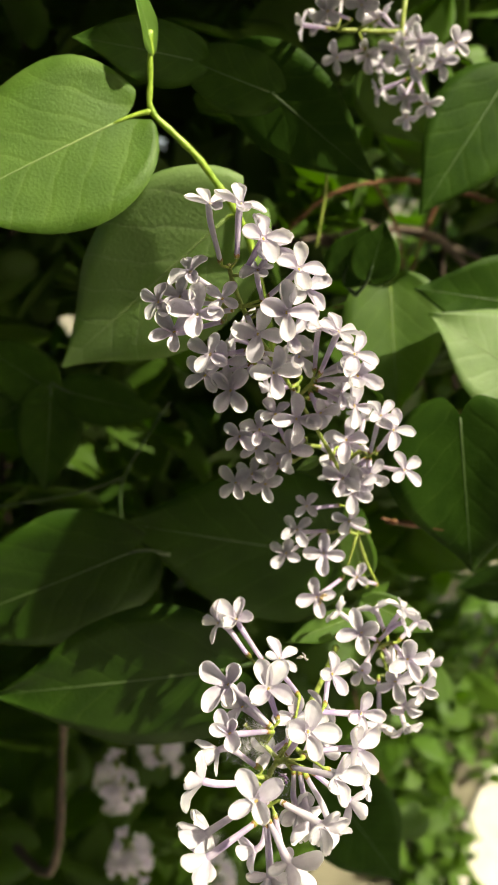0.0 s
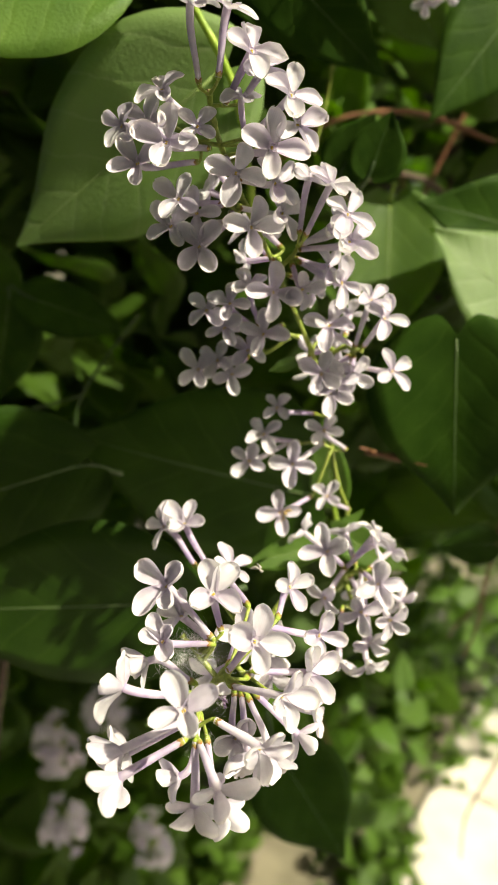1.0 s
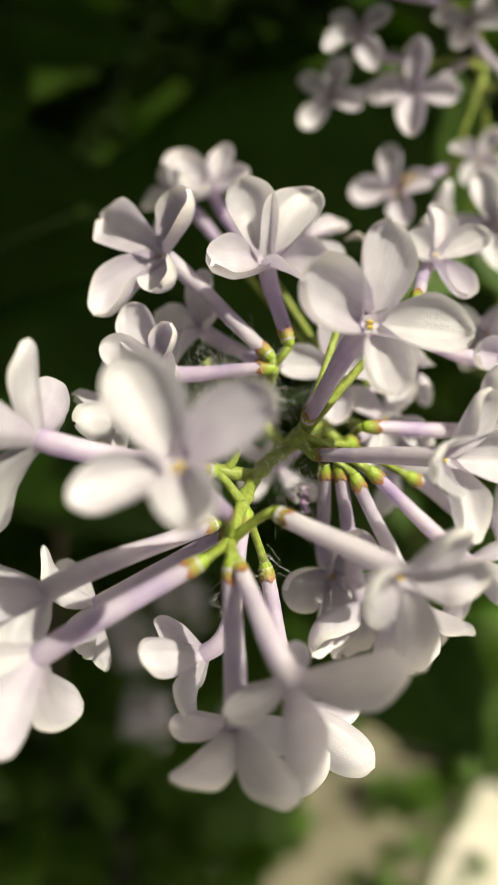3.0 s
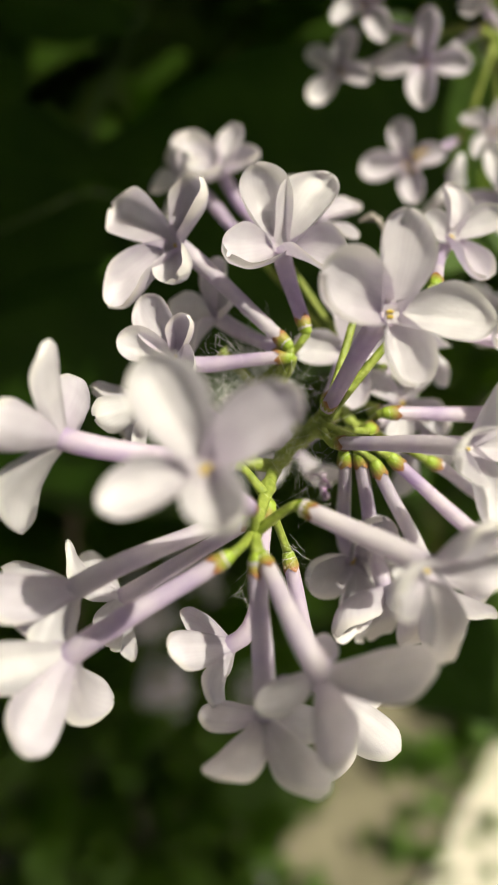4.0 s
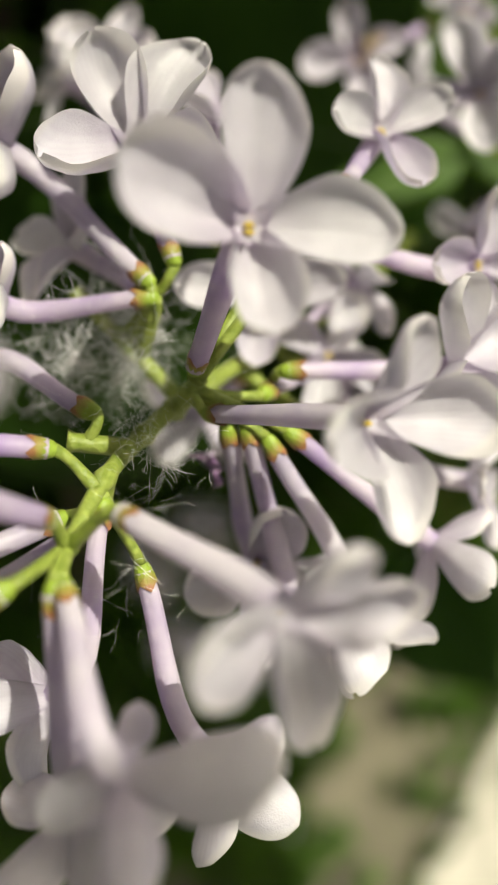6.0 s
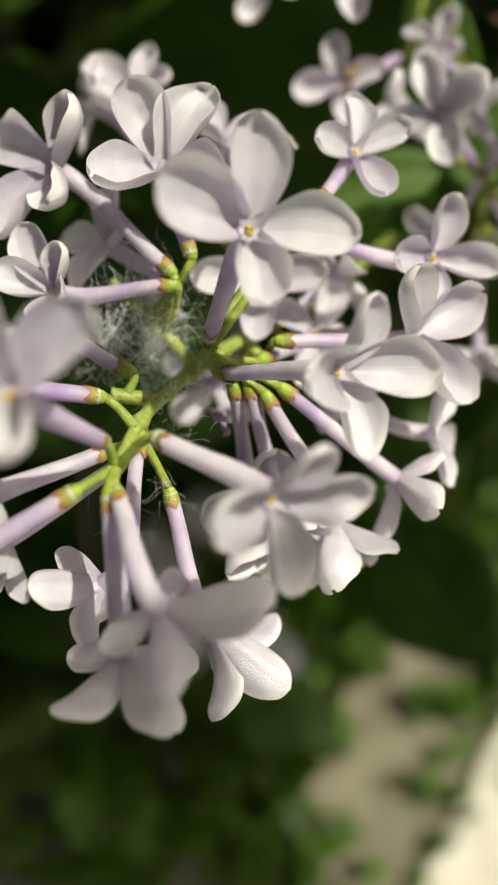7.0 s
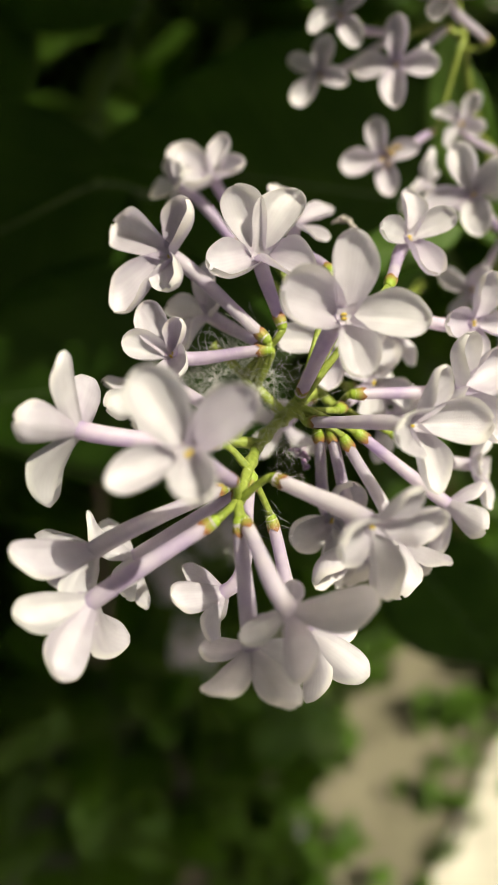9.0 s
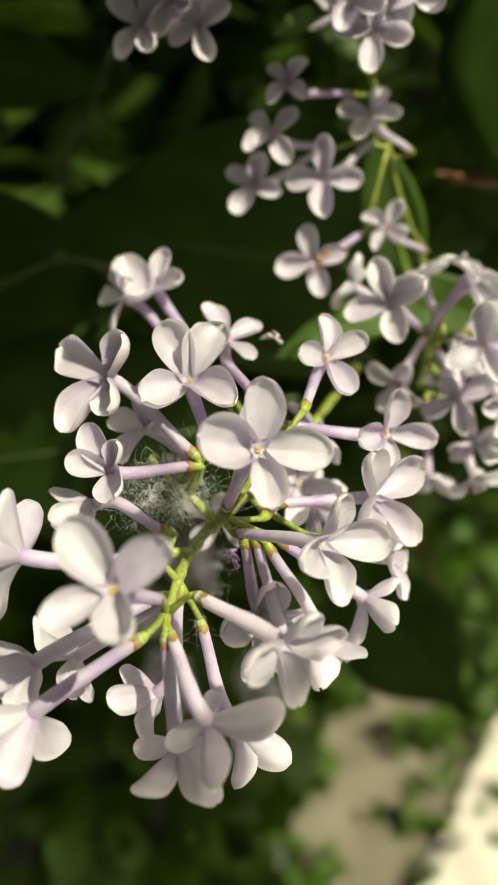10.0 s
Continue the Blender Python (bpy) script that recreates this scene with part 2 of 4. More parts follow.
def petal_mesh(name, cup, tip, arch, twist, seed, rim=0.8):
    """One lobe of a lilac floret: narrow claw at the origin, along +x, length 1, spoon-shaped, with a thin incurved rim."""
    rng = random.Random(seed)
    nu, nv, thick = 18, 14, 0.016
    broad, point = rng.uniform(0.272, 0.310), rng.uniform(2.0, 2.5)
    skew = rng.uniform(-0.035, 0.035)
    top, low = [], []
    for i in range(nu + 1):
        u = math.sin(math.pi / 2 * i / nu) ** 1.15
        if u < 0.60:
            w = 0.115 + (broad - 0.115) * math.sin(u / 0.60 * math.pi / 2) ** 1.5
        else:
            w = broad * max(0.0, 1 - ((u - 0.60) / 0.402) ** point) ** 0.52
        for j in range(nv + 1):
            v = math.sin(math.pi / 2 * (2 * j / nv - 1))
            x = u + 0.012 * (1 - abs(v)) * u ** 8
            y = v * w + skew * u * u
            body = math.sin(math.pi * min(1.0, 0.12 + u * 0.78))
            z = arch * math.sin(math.pi * min(u * 1.1, 1)) + tip * max(0, u - 0.5) ** 2 * 1.8
            z += 1.7 * cup * w * v * v * (0.3 + 0.7 * body) + twist * v * w * u
            lip = max(0.0, (abs(v) - 0.68) / 0.32) ** 2 * body + 0.45 * max(0.0, (u - 0.86) / 0.14) ** 2
            z += 0.12 * rim * lip * (1 + 0.4 * noise.noise((x * 3, v * 2, seed)))
            z -= 0.035 * math.exp(-(v / 0.20) ** 2) * math.sin(math.pi * min(1, u * 1.02))
            z += 0.020 * noise.noise((x * 3.0 + seed * 3, y * 5, 0.5)) + 0.006 * noise.noise((x * 9 + seed, y * 12, 1.5))
            top.append((x, y, z))
            low.append((x, y, z - thick * (1 - abs(v) ** 4) * (1 - u ** 10)))
    verts, faces, m = top + low, [], len(top)
    for i in range(nu):
        for j in range(nv):
            a = i * (nv + 1) + j
            faces.append((a, a + nv + 1, a + nv + 2, a + 1))
            faces.append((m + a, m + a + 1, m + a + nv + 2, m + a + nv + 1))
    return mesh_of(name, verts, faces, PETAL)


PETALS = [
    petal_mesh("petal", 0.26, 0.24, 0.02, 0.05, 1, 1.2),
    petal_mesh("petal", 0.36, 0.38, 0.00, -0.06, 2, 1.5),
    petal_mesh("petal", 0.18, 0.05, 0.03, 0.08, 3, 1.0),
    petal_mesh("petal", 0.28, -0.18, 0.05, -0.04, 4, 1.3),
    petal_mesh("petal", 0.42, 0.45, -0.02, 0.02, 5, 1.6),
    petal_mesh("petal", 0.14, -0.35, 0.06, 0.10, 6, 0.9),
    petal_mesh("petal", 0.30, 0.14, 0.03, -0.12, 7, 1.2),
]


FLAT = [PETALS[0], PETALS[2], PETALS[5], petal_mesh("petal", 0.10, -0.10, 0.03, 0.06, 8, 0.7)]


def calyx_mesh():
    """A small green cup with four teeth, mouth up +z, length 1."""
    verts, faces, n = [], [], 16
    for i, (z, r) in enumerate(((0, 0.18), (0.15, 0.36), (0.5, 0.46), (0.8, 0.5), (1.0, 0.53))):
        for k in range(n):
            a = 2 * math.pi * k / n
            tooth = (0.16 * math.cos(4 * a)) if i == 4 else (0.05 * math.cos(4 * a) if i == 3 else 0)
            verts.append((r * math.cos(a), r * math.sin(a), z + tooth))
    for i in range(4):
        for k in range(n):
            a, b = i * n + k, i * n + (k + 1) % n
            faces.append((a, b, b + n, a + n))
    faces.append(tuple(range(n))[::-1])
    return mesh_of("calyx", verts, faces, CALYX)


def anther_mesh():
    """Two yellow anthers just inside the mouth."""
    bm = bmesh.new()
    for sx in (-1, 1):
        bmesh.ops.create_icosphere(bm, subdivisions=2, radius=1.0, matrix=Matrix.Translation((0.55 * sx, 0, 0.1)) @ Matrix.Diagonal((0.45, 0.8, 0.55, 1)))
    me = bpy.data.meshes.new("anther")
    bm.to_mesh(me)
    bm.free()
    me.materials.append(ANTHER)
    me.polygons.foreach_set("use_smooth", [True] * len(me.polygons))
    return me


CALYX_MESH, ANTHER_MESH = calyx_mesh(), anther_mesh()
RNG = random.Random(11)
TUBE_LENGTH = 0.0126


def floret(panicle, throat, base, facing, spin, width, lobes=(), cone=None):
    """One lilac floret: tube from its calyx to the throat, four lobes that face along facing."""
    T, B, z = Vector(throat), Vector(base), Vector(facing).normalized()
    x = Vector((0, 0, 1)).cross(z)
    x = x.normalized() if x.length > 0.05 else Vector((1, 0, 0))
    y = z.cross(x)
    turn = Matrix((x, y, z)).transposed().to_4x4()
    M = Matrix.Translation(T) @ turn
    way = T - B
    foot = B if way.length <= TUBE_LENGTH * 1.15 else T - way.normalized() * TUBE_LENGTH
    way = T - foot
    k = width / 0.014
    line = bezier(foot, foot + way * 0.4, T - z * way.length * 0.35, T, 9)
    radii = [0.00062, 0.00064, 0.00066, 0.00068, 0.00072, 0.00078, 0.00080, 0.00082, 0.00084, 0.00084]
    inv = M.inverted()
    verts, faces = sweep([inv @ p for p in line], [r * (0.5 + 0.5 * k) for r in radii], 10, False)
    body = child("floret", mesh_of("corolla_tube", verts, faces, TUBE), panicle, Matrix.Translation(-panicle.location) @ M)
    for n in range(4):
        lift = RNG.uniform(-8, 22) if cone is None else cone + RNG.uniform(-5, 5)
        angle, reach = (lobes[2 * n], lobes[2 * n + 1]) if lobes else (spin + 90 * n + RNG.uniform(-9, 9), 0.5 * RNG.uniform(0.90, 1.03))
        m = pose(0, 0, 0, 0, 0, angle) @ Matrix.Translation((width * 0.020, 0, -0.00035)) @ pose(0, 0, 0, RNG.uniform(-10, 10), -lift, 0)
        s = width * (reach - 0.02)
        child("petal", RNG.choice(PETALS if z.y < -0.35 else FLAT), body, m @ Matrix.Diagonal((s, s * RNG.uniform(0.95, 1.12), s, 1)))
    child("anther", ANTHER_MESH, body, pose(0, 0, -0.0003, 0, 0, spin) @ Matrix.Diagonal((0.00034, 0.00036, 0.0004, 1)), "yellow anthers in the throat")
    cz = (line[1] - line[0]).normalized()
    cm = inv @ Matrix.Translation(foot - cz * 0.0006) @ cz.to_track_quat("Z", "Y").to_matrix().to_4x4()
    child("calyx", CALYX_MESH, body, cm @ Matrix.Diagonal((0.00135, 0.00135, 0.0016, 1)), "small green calyx")
    # short green stalk back to the axis
    axis = min(AXES[panicle.name], key=lambda p: (p - foot).length + 0.4 * max(0, (p - foot).dot(cz)))
    if (axis - foot).length > 0.0012:
        end = foot - cz * 0.0004
        pts = bezier(axis, axis + (end - axis) * 0.35, end - (end - axis) * 0.2 - cz * 0.0006, end, 5)
        v, fc = sweep([p - T for p in pts], [0.00048, 0.00043, 0.00038, 0.00035, 0.00035, 0.0004], 7)
        child("pedicel", mesh_of("pedicel", [inv.to_3x3() @ q for q in v], fc, STEM), body, Matrix.Identity(4), "thin green stalk")
    return body


AXES = {}


def panicle(label, stalks, group="lilac panicles"):
    """An empty at the foot of the main stalk, with its green stalks; stalks: rows of points with end radii."""
    foot = Vector(stalks[0][0][0])
    ob = thing("lilac_panicle", foot, label, "flower", group)
    AXES[ob.name] = []
    for n, (points, r0, r1) in enumerate(stalks):
        line = smooth_line(points)
        count = len(line)
        radii = [r0 + (r1 - r0) * i / (count - 1) + (0.00022 if i % 6 == 0 else 0) for i in range(count)]
        v, fc = sweep(line, radii, 9)
        child("rachis" if n == 0 else "branchlet", mesh_of("stalk", v, fc, STEM), ob, Matrix.Translation(-foot), "bright green flower stalk")
        AXES[ob.name] += line
    return ob


# ---- flower panicles ----
front = panicle("pale lilac flower panicle with a cobweb among its florets", [
    ([(0.0270, 0.2130, 1.0440), (0.0170, 0.1820, 1.0470), (0.0080, 0.1560, 1.0515), (0.0050, 0.1500, 1.0512), (0.0040, 0.1440, 1.0518), (0.0033, 0.1385, 1.0512)], 0.0008, 0.00045),
    ([(0.0065, 0.1530, 1.0514), (0.0080, 0.1512, 1.0535), (0.0087, 0.1508, 1.0548)], 0.0007, 0.0005),
    ([(0.0068, 0.1545, 1.0510), (0.0030, 0.1570, 1.0540), (-0.0010, 0.1590, 1.0575)], 0.0006, 0.0005),
    ([(0.0100, 0.1610, 1.0508), (0.0120, 0.1600, 1.0490), (0.0125, 0.1580, 1.0500)], 0.0006, 0.0005),
    ([(0.0048, 0.1480, 1.0514), (0.0010, 0.1470, 1.0525)], 0.0006, 0.0006),
])
right = panicle("pale lilac flower panicle behind the cobwebbed one", [
    ([(0.0420, 0.2350, 1.0300), (0.0390, 0.2080, 1.0470), (0.0369, 0.1970, 1.0564)], 0.0010, 0.0008),
    ([(0.0375, 0.1985, 1.0540), (0.0407, 0.1960, 1.0565)], 0.0006, 0.0005),
    ([(0.0390, 0.2050, 1.0480), (0.0410, 0.1980, 1.0440)], 0.0006, 0.0005),
])
upper = panicle("long pale lilac flower panicle on green stalks", [
    ([(0.0440, 0.2350, 1.0400), (0.0410, 0.2290, 1.0571), (0.0362, 0.2250, 1.0692), (0.0325, 0.2190, 1.0813), (0.0280, 0.2125, 1.0975), (0.0224, 0.2086, 1.1096), (0.0126, 0.2015, 1.1272), (0.0048, 0.1962, 1.1402), (-0.0001, 0.1933, 1.1489), (-0.0035, 0.1925, 1.1566), (-0.0047, 0.1919, 1.1615)], 0.0005, 0.0006),
    ([(0.0125, 0.2005, 1.1274), (0.0155, 0.1993, 1.1305), (0.0169, 0.1982, 1.1333)], 0.0006, 0.0004),
    ([(0.0268, 0.2090, 1.1059), (0.0309, 0.2079, 1.1098), (0.0357, 0.2083, 1.1090)], 0.0006, 0.0004),
    ([(0.0198, 0.2071, 1.1114), (0.0134, 0.2065, 1.1125), (0.0072, 0.2060, 1.1133)], 0.0006, 0.0004),
    ([(0.0175, 0.2071, 1.1112), (0.0125, 0.2083, 1.1069), (0.0075, 0.2083, 1.1064)], 0.0006, 0.0004),
    ([(-0.0017, 0.1920, 1.1522), (-0.0052, 0.1919, 1.1525), (-0.0072, 0.1918, 1.1530)], 0.0005, 0.0004),
    ([(0.0034, 0.1952, 1.1402), (0.0015, 0.1963, 1.1371), (-0.0006, 0.1966, 1.1362)], 0.0005, 0.0004),
    ([(0.0320, 0.2142, 1.0817), (0.0273, 0.2139, 1.0831), (0.0217, 0.2141, 1.0817)], 0.0005, 0.0004),
    ([(0.0279, 0.2115, 1.0978), (0.0321, 0.2104, 1.1018), (0.0357, 0.2097, 1.1043)], 0.0005, 0.0004),
])
high = panicle("pale lilac flower panicle among shaded leaves", [
    ([(0.0560, 0.3150, 1.2700), (0.0530, 0.3020, 1.2400), (0.0525, 0.3000, 1.2282), (0.0582, 0.3000, 1.2165)], 0.0010, 0.0007),
    ([(0.0525, 0.3000, 1.2300), (0.0300, 0.2960, 1.2300)], 0.0009, 0.0006),
])

# front
floret(front, (0.0131, 0.1458, 1.0656), (0.0087, 0.1505, 1.0557), (0.36, -0.78, 0.51), 78, 0.0150, (78, 0.50, 160, 0.54, -98, 0.44, -20, 0.50), 18)
floret(front, (0.0046, 0.1597, 1.0670), (0.0068, 0.1564, 1.0606), (0.03, -0.55, 0.84), 51, 0.0140, (51, 0.56, 117, 0.52, -133, 0.60, -43, 0.56), 25)
floret(front, (-0.0051, 0.1613, 1.0670), (0.0052, 0.1552, 1.0596), (-0.48, -0.64, 0.60), 59, 0.0140, (59, 0.48, 169, 0.60, -105, 0.60, -39, 0.46), 14)
floret(front, (0.0206, 0.1670, 1.0660), (0.0176, 0.1564, 1.0645), (0.41, -0.59, 0.69), 74, 0.0115, (74, 0.48, 168, 0.48, -102, 0.56, 0, 0.48), 21)
floret(front, (0.0014, 0.1289, 1.0622), (0.0033, 0.1369, 1.0543), (-0.13, -0.70, 0.70), 40, 0.0135, (40, 0.54, 126, 0.54, -144, 0.48, -58, 0.46), 22)
floret(front, (0.0191, 0.1425, 1.0565), (0.0095, 0.1498, 1.0528), (0.77, -0.59, 0.24), 67, 0.0118, (67, 0.52, 161, 0.60, -109, 0.56, -19, 0.60), 24)
floret(front, (0.0151, 0.1316, 1.0534), (0.0069, 0.1373, 1.0543), (0.63, -0.77, -0.04), 64, 0.0150, (64, 0.38, 154, 0.46, -96, 0.42, -6, 0.42), 20)
floret(front, (0.0253, 0.1561, 1.0528), (0.0141, 0.1541, 1.0536), (0.72, -0.57, 0.39), 11, 0.0125, (11, 0.58, 101, 0.54, -169, 0.54, -83, 0.58), 16)
floret(front, (0.0275, 0.1630, 1.0574), (0.0147, 0.1581, 1.0617), (0.48, -0.70, 0.52), 67, 0.0130, (67, 0.44, 169, 0.42, -117, 0.38, -31, 0.46), 12)
floret(front, (0.0112, 0.1649, 1.0550), (0.0087, 0.1542, 1.0544), (0.18, -0.85, 0.50), 83, 0.0130, (83, 0.51, 173, 0.52, -101, 0.50, -3, 0.54), 14)
floret(front, (-0.0046, 0.1540, 1.0588), (0.0053, 0.1550, 1.0585), (-0.32, -0.64, 0.70), 65, 0.0120, (65, 0.38, 131, 0.52, -167, 0.44, -33, 0.60), 30)
floret(front, (-0.0072, 0.1534, 1.0545), (0.0025, 0.1482, 1.0539), (-0.88, -0.30, -0.36), 35, 0.0120, (35, 0.52, 153, 0.54, -137, 0.60, -47, 0.50), 32)
floret(front, (-0.0100, 0.1380, 1.0592), (0.0014, 0.1430, 1.0545), (-0.96, 0.22, 0.18), 29, 0.0142, (29, 0.46, 99, 0.50, -179, 0.58, -73, 0.56), 16)
floret(front, (-0.0092, 0.1333, 1.0496), (0.0018, 0.1417, 1.0506), (-0.85, -0.27, -0.46), 66, 0.0140, (66, 0.56, -180, 0.60, -138, 0.54, -28, 0.48), 32)
floret(front, (-0.0086, 0.1293, 1.0474), (0.0017, 0.1340, 1.0522), (-0.79, -0.12, -0.60), 62, 0.0140, (62, 0.48, 164, 0.49, -114, 0.60, -8, 0.50), 32)
floret(front, (-0.0090, 0.1432, 1.0408), (0.0027, 0.1447, 1.0483), (-0.86, -0.23, -0.45), 95, 0.0120, (95, 0.60, 169, 0.60, -73, 0.50, 5, 0.50), 13)
floret(front, (0.0013, 0.1365, 1.0421), (0.0042, 0.1424, 1.0510), (-0.90, -0.01, -0.43), 53, 0.0100, (53, 0.60, 143, 0.54, -127, 0.58, -37, 0.54), 30)
floret(front, (0.0045, 0.1298, 1.0416), (0.0037, 0.1350, 1.0513), (0.01, -0.21, -0.98), 47, 0.0150, (47, 0.44, 129, 0.40, -137, 0.45, -47, 0.45), 18)
floret(front, (0.0083, 0.1275, 1.0481), (0.0042, 0.1351, 1.0514), (0.42, 0.15, -0.90), 116, 0.0130, (112, 0.56, 202, 0.44, -68, 0.42, 22, 0.28), 10)
floret(front, (0.0089, 0.1385, 1.0355), (0.0057, 0.1430, 1.0458), (0.50, 0.02, -0.87), 105, 0.0130, (35, 0.54, 125, 0.60, -145, 0.56, -55, 0.52), 48)
floret(front, (0.0116, 0.1514, 1.0392), (0.0103, 0.1509, 1.0511), (0.42, -0.91, -0.02), 78, 0.0120, (78, 0.58, 168, 0.56, -90, 0.58, -8, 0.54), 13)
floret(front, (0.0143, 0.1480, 1.0387), (0.0116, 0.1509, 1.0511), (0.29, -0.74, -0.60), 80, 0.0120, (80, 0.55, 170, 0.58, -100, 0.60, -10, 0.55), 13)
floret(front, (0.0185, 0.1484, 1.0388), (0.0130, 0.1504, 1.0504), (0.26, -0.60, -0.76), 40, 0.0120, (40, 0.53, 130, 0.58, -140, 0.53, -54, 0.58), 32)
floret(front, (0.0241, 0.1521, 1.0409), (0.0144, 0.1506, 1.0509), (0.77, -0.11, -0.63), 56, 0.0120, (56, 0.40, 150, 0.52, -120, 0.54, -34, 0.49), 19)
floret(front, (-0.0035, 0.1880, 1.0690), (0.0040, 0.1790, 1.0610), (-0.23, -0.39, 0.89), -0, 0.0120, (-0, 0.53, 90, 0.50, 180, 0.60, -90, 0.53), 18)
floret(front, (-0.0085, 0.1875, 1.0680), (0.0020, 0.1800, 1.0600), (-0.84, -0.34, 0.42), -155, 0.0120)
floret(front, (0.0079, 0.1728, 1.0666), (0.0118, 0.1594, 1.0650), (0.33, -0.14, 0.93), 59, 0.0120, (59, 0.54, 153, 0.49, -117, 0.49, -27, 0.46), 15)
floret(front, (-0.0018, 0.1628, 1.0595), (0.0051, 0.1556, 1.0586), (-0.61, -0.42, 0.67), 43, 0.0130, (43, 0.38, 117, 0.46, -157, 0.40, -63, 0.46), 21)
floret(front, (0.0168, 0.1644, 1.0498), (0.0125, 0.1535, 1.0522), (0.45, -0.62, 0.64), 46, 0.0120)
floret(front, (0.0276, 0.1585, 1.0419), (0.0149, 0.1522, 1.0513), (0.96, -0.25, 0.11), -36, 0.0120)
# right
floret(right, (0.0303, 0.1868, 1.0654), (0.0369, 0.1970, 1.0564), (-0.38, -0.73, 0.57), 30, 0.0130, (30, 0.52, 120, 0.54, -150, 0.54, -64, 0.48), 19)
floret(right, (0.0422, 0.1813, 1.0607), (0.0407, 0.1960, 1.0565), (0.14, -0.93, 0.34), 4, 0.0120, (4, 0.50, 98, 0.58, -160, 0.52, -74, 0.52), 22)
floret(right, (0.0424, 0.1917, 1.0657), (0.0369, 0.1970, 1.0564), (0.88, -0.10, 0.46), 27, 0.0100)
floret(right, (0.0317, 0.1905, 1.0509), (0.0369, 0.1970, 1.0564), (-0.40, -0.92, -0.05), 56, 0.0110)
floret(right, (0.0401, 0.1856, 1.0506), (0.0407, 0.1960, 1.0565), (-0.12, -0.99, -0.11), -150, 0.0120)
floret(right, (0.0471, 0.1843, 1.0497), (0.0407, 0.1960, 1.0565), (0.27, -0.94, -0.20), 66, 0.0110)
floret(right, (0.0435, 0.1864, 1.0421), (0.0407, 0.1960, 1.0565), (0.02, -0.92, -0.40), 64, 0.0115)
floret(right, (0.0432, 0.1831, 1.0379), (0.0407, 0.1960, 1.0565), (0.29, -0.82, -0.49), -60, 0.0100)
floret(right, (0.0362, 0.1847, 1.0375), (0.0369, 0.1970, 1.0564), (-0.06, -0.66, -0.75), -102, 0.0110)
# upper
floret(upper, (-0.0090, 0.1848, 1.1764), (-0.0066, 0.1878, 1.1629), (0.05, -0.28, 0.96), 20, 0.0125)
floret(upper, (-0.0018, 0.1828, 1.1765), (-0.0030, 0.1858, 1.1617), (0.21, -0.30, 0.93), 60, 0.0135)
floret(upper, (0.0033, 0.1817, 1.1689), (-0.0013, 0.1911, 1.1602), (0.33, -0.73, 0.60), 85, 0.0140)
floret(upper, (0.0060, 0.1850, 1.1669), (0.0017, 0.1911, 1.1605), (0.38, -0.67, 0.63), 30, 0.0125)
floret(upper, (0.0115, 0.1826, 1.1621), (0.0033, 0.1919, 1.1534), (0.44, -0.67, 0.60), 70, 0.0135)
floret(upper, (0.0135, 0.1861, 1.1572), (0.0069, 0.1920, 1.1528), (0.49, -0.68, 0.54), 20, 0.0125)
floret(upper, (0.0087, 0.1816, 1.1524), (0.0021, 0.1921, 1.1511), (0.37, -0.84, 0.40), 80, 0.0150)
floret(upper, (0.0021, 0.1833, 1.1471), (-0.0005, 0.1922, 1.1500), (0.30, -0.91, 0.28), 75, 0.0140)
floret(upper, (0.0061, 0.1875, 1.1369), (0.0013, 0.1956, 1.1391), (0.38, -0.87, 0.32), 80, 0.0140)
floret(upper, (0.0124, 0.1913, 1.1401), (0.0031, 0.1952, 1.1402), (0.65, -0.67, 0.36), 30, 0.0120)
floret(upper, (0.0102, 0.1889, 1.1459), (0.0026, 0.1931, 1.1458), (0.64, -0.68, 0.36), 45, 0.0125)
floret(upper, (-0.0046, 0.1900, 1.1318), (0.0014, 0.1963, 1.1372), (-0.06, -0.97, 0.22), 50, 0.0135)
floret(upper, (-0.0110, 0.1913, 1.1354), (0.0005, 0.1963, 1.1371), (-0.41, -0.83, 0.37), 40, 0.0120)
floret(upper, (-0.0095, 0.1892, 1.1411), (-0.0007, 0.1949, 1.1408), (-0.31, -0.84, 0.45), 65, 0.0120)
floret(upper, (-0.0057, 0.1913, 1.1385), (0.0002, 0.1949, 1.1409), (-0.26, -0.93, 0.27), 10, 0.0115)
floret(upper, (-0.0121, 0.1845, 1.1516), (-0.0040, 0.1920, 1.1514), (-0.13, -0.91, 0.40), 85, 0.0140)
floret(upper, (-0.0178, 0.1859, 1.1472), (-0.0062, 0.1923, 1.1486), (-0.30, -0.88, 0.37), 30, 0.0125)
floret(upper, (-0.0216, 0.1881, 1.1540), (-0.0133, 0.1911, 1.1554), (-0.57, -0.76, 0.31), 70, 0.0110)
floret(upper, (-0.0137, 0.1864, 1.1613), (-0.0075, 0.1894, 1.1564), (-0.38, -0.47, 0.80), 45, 0.0115)
floret(upper, (-0.0062, 0.1852, 1.1551), (-0.0042, 0.1918, 1.1539), (0.08, -0.89, 0.44), 55, 0.0100)
floret(upper, (0.0019, 0.1875, 1.1615), (0.0033, 0.1905, 1.1534), (0.07, -0.47, 0.88), 20, 0.0095)
floret(upper, (-0.0165, 0.1880, 1.1552), (-0.0065, 0.1919, 1.1525), (-0.45, -0.68, 0.57), 80, 0.0110)
floret(upper, (0.0169, 0.1895, 1.1475), (0.0163, 0.1925, 1.1362), (0.18, -0.30, 0.94), 15, 0.0110)
floret(upper, (0.0215, 0.1879, 1.1470), (0.0174, 0.1909, 1.1356), (0.34, -0.37, 0.86), 70, 0.0120)
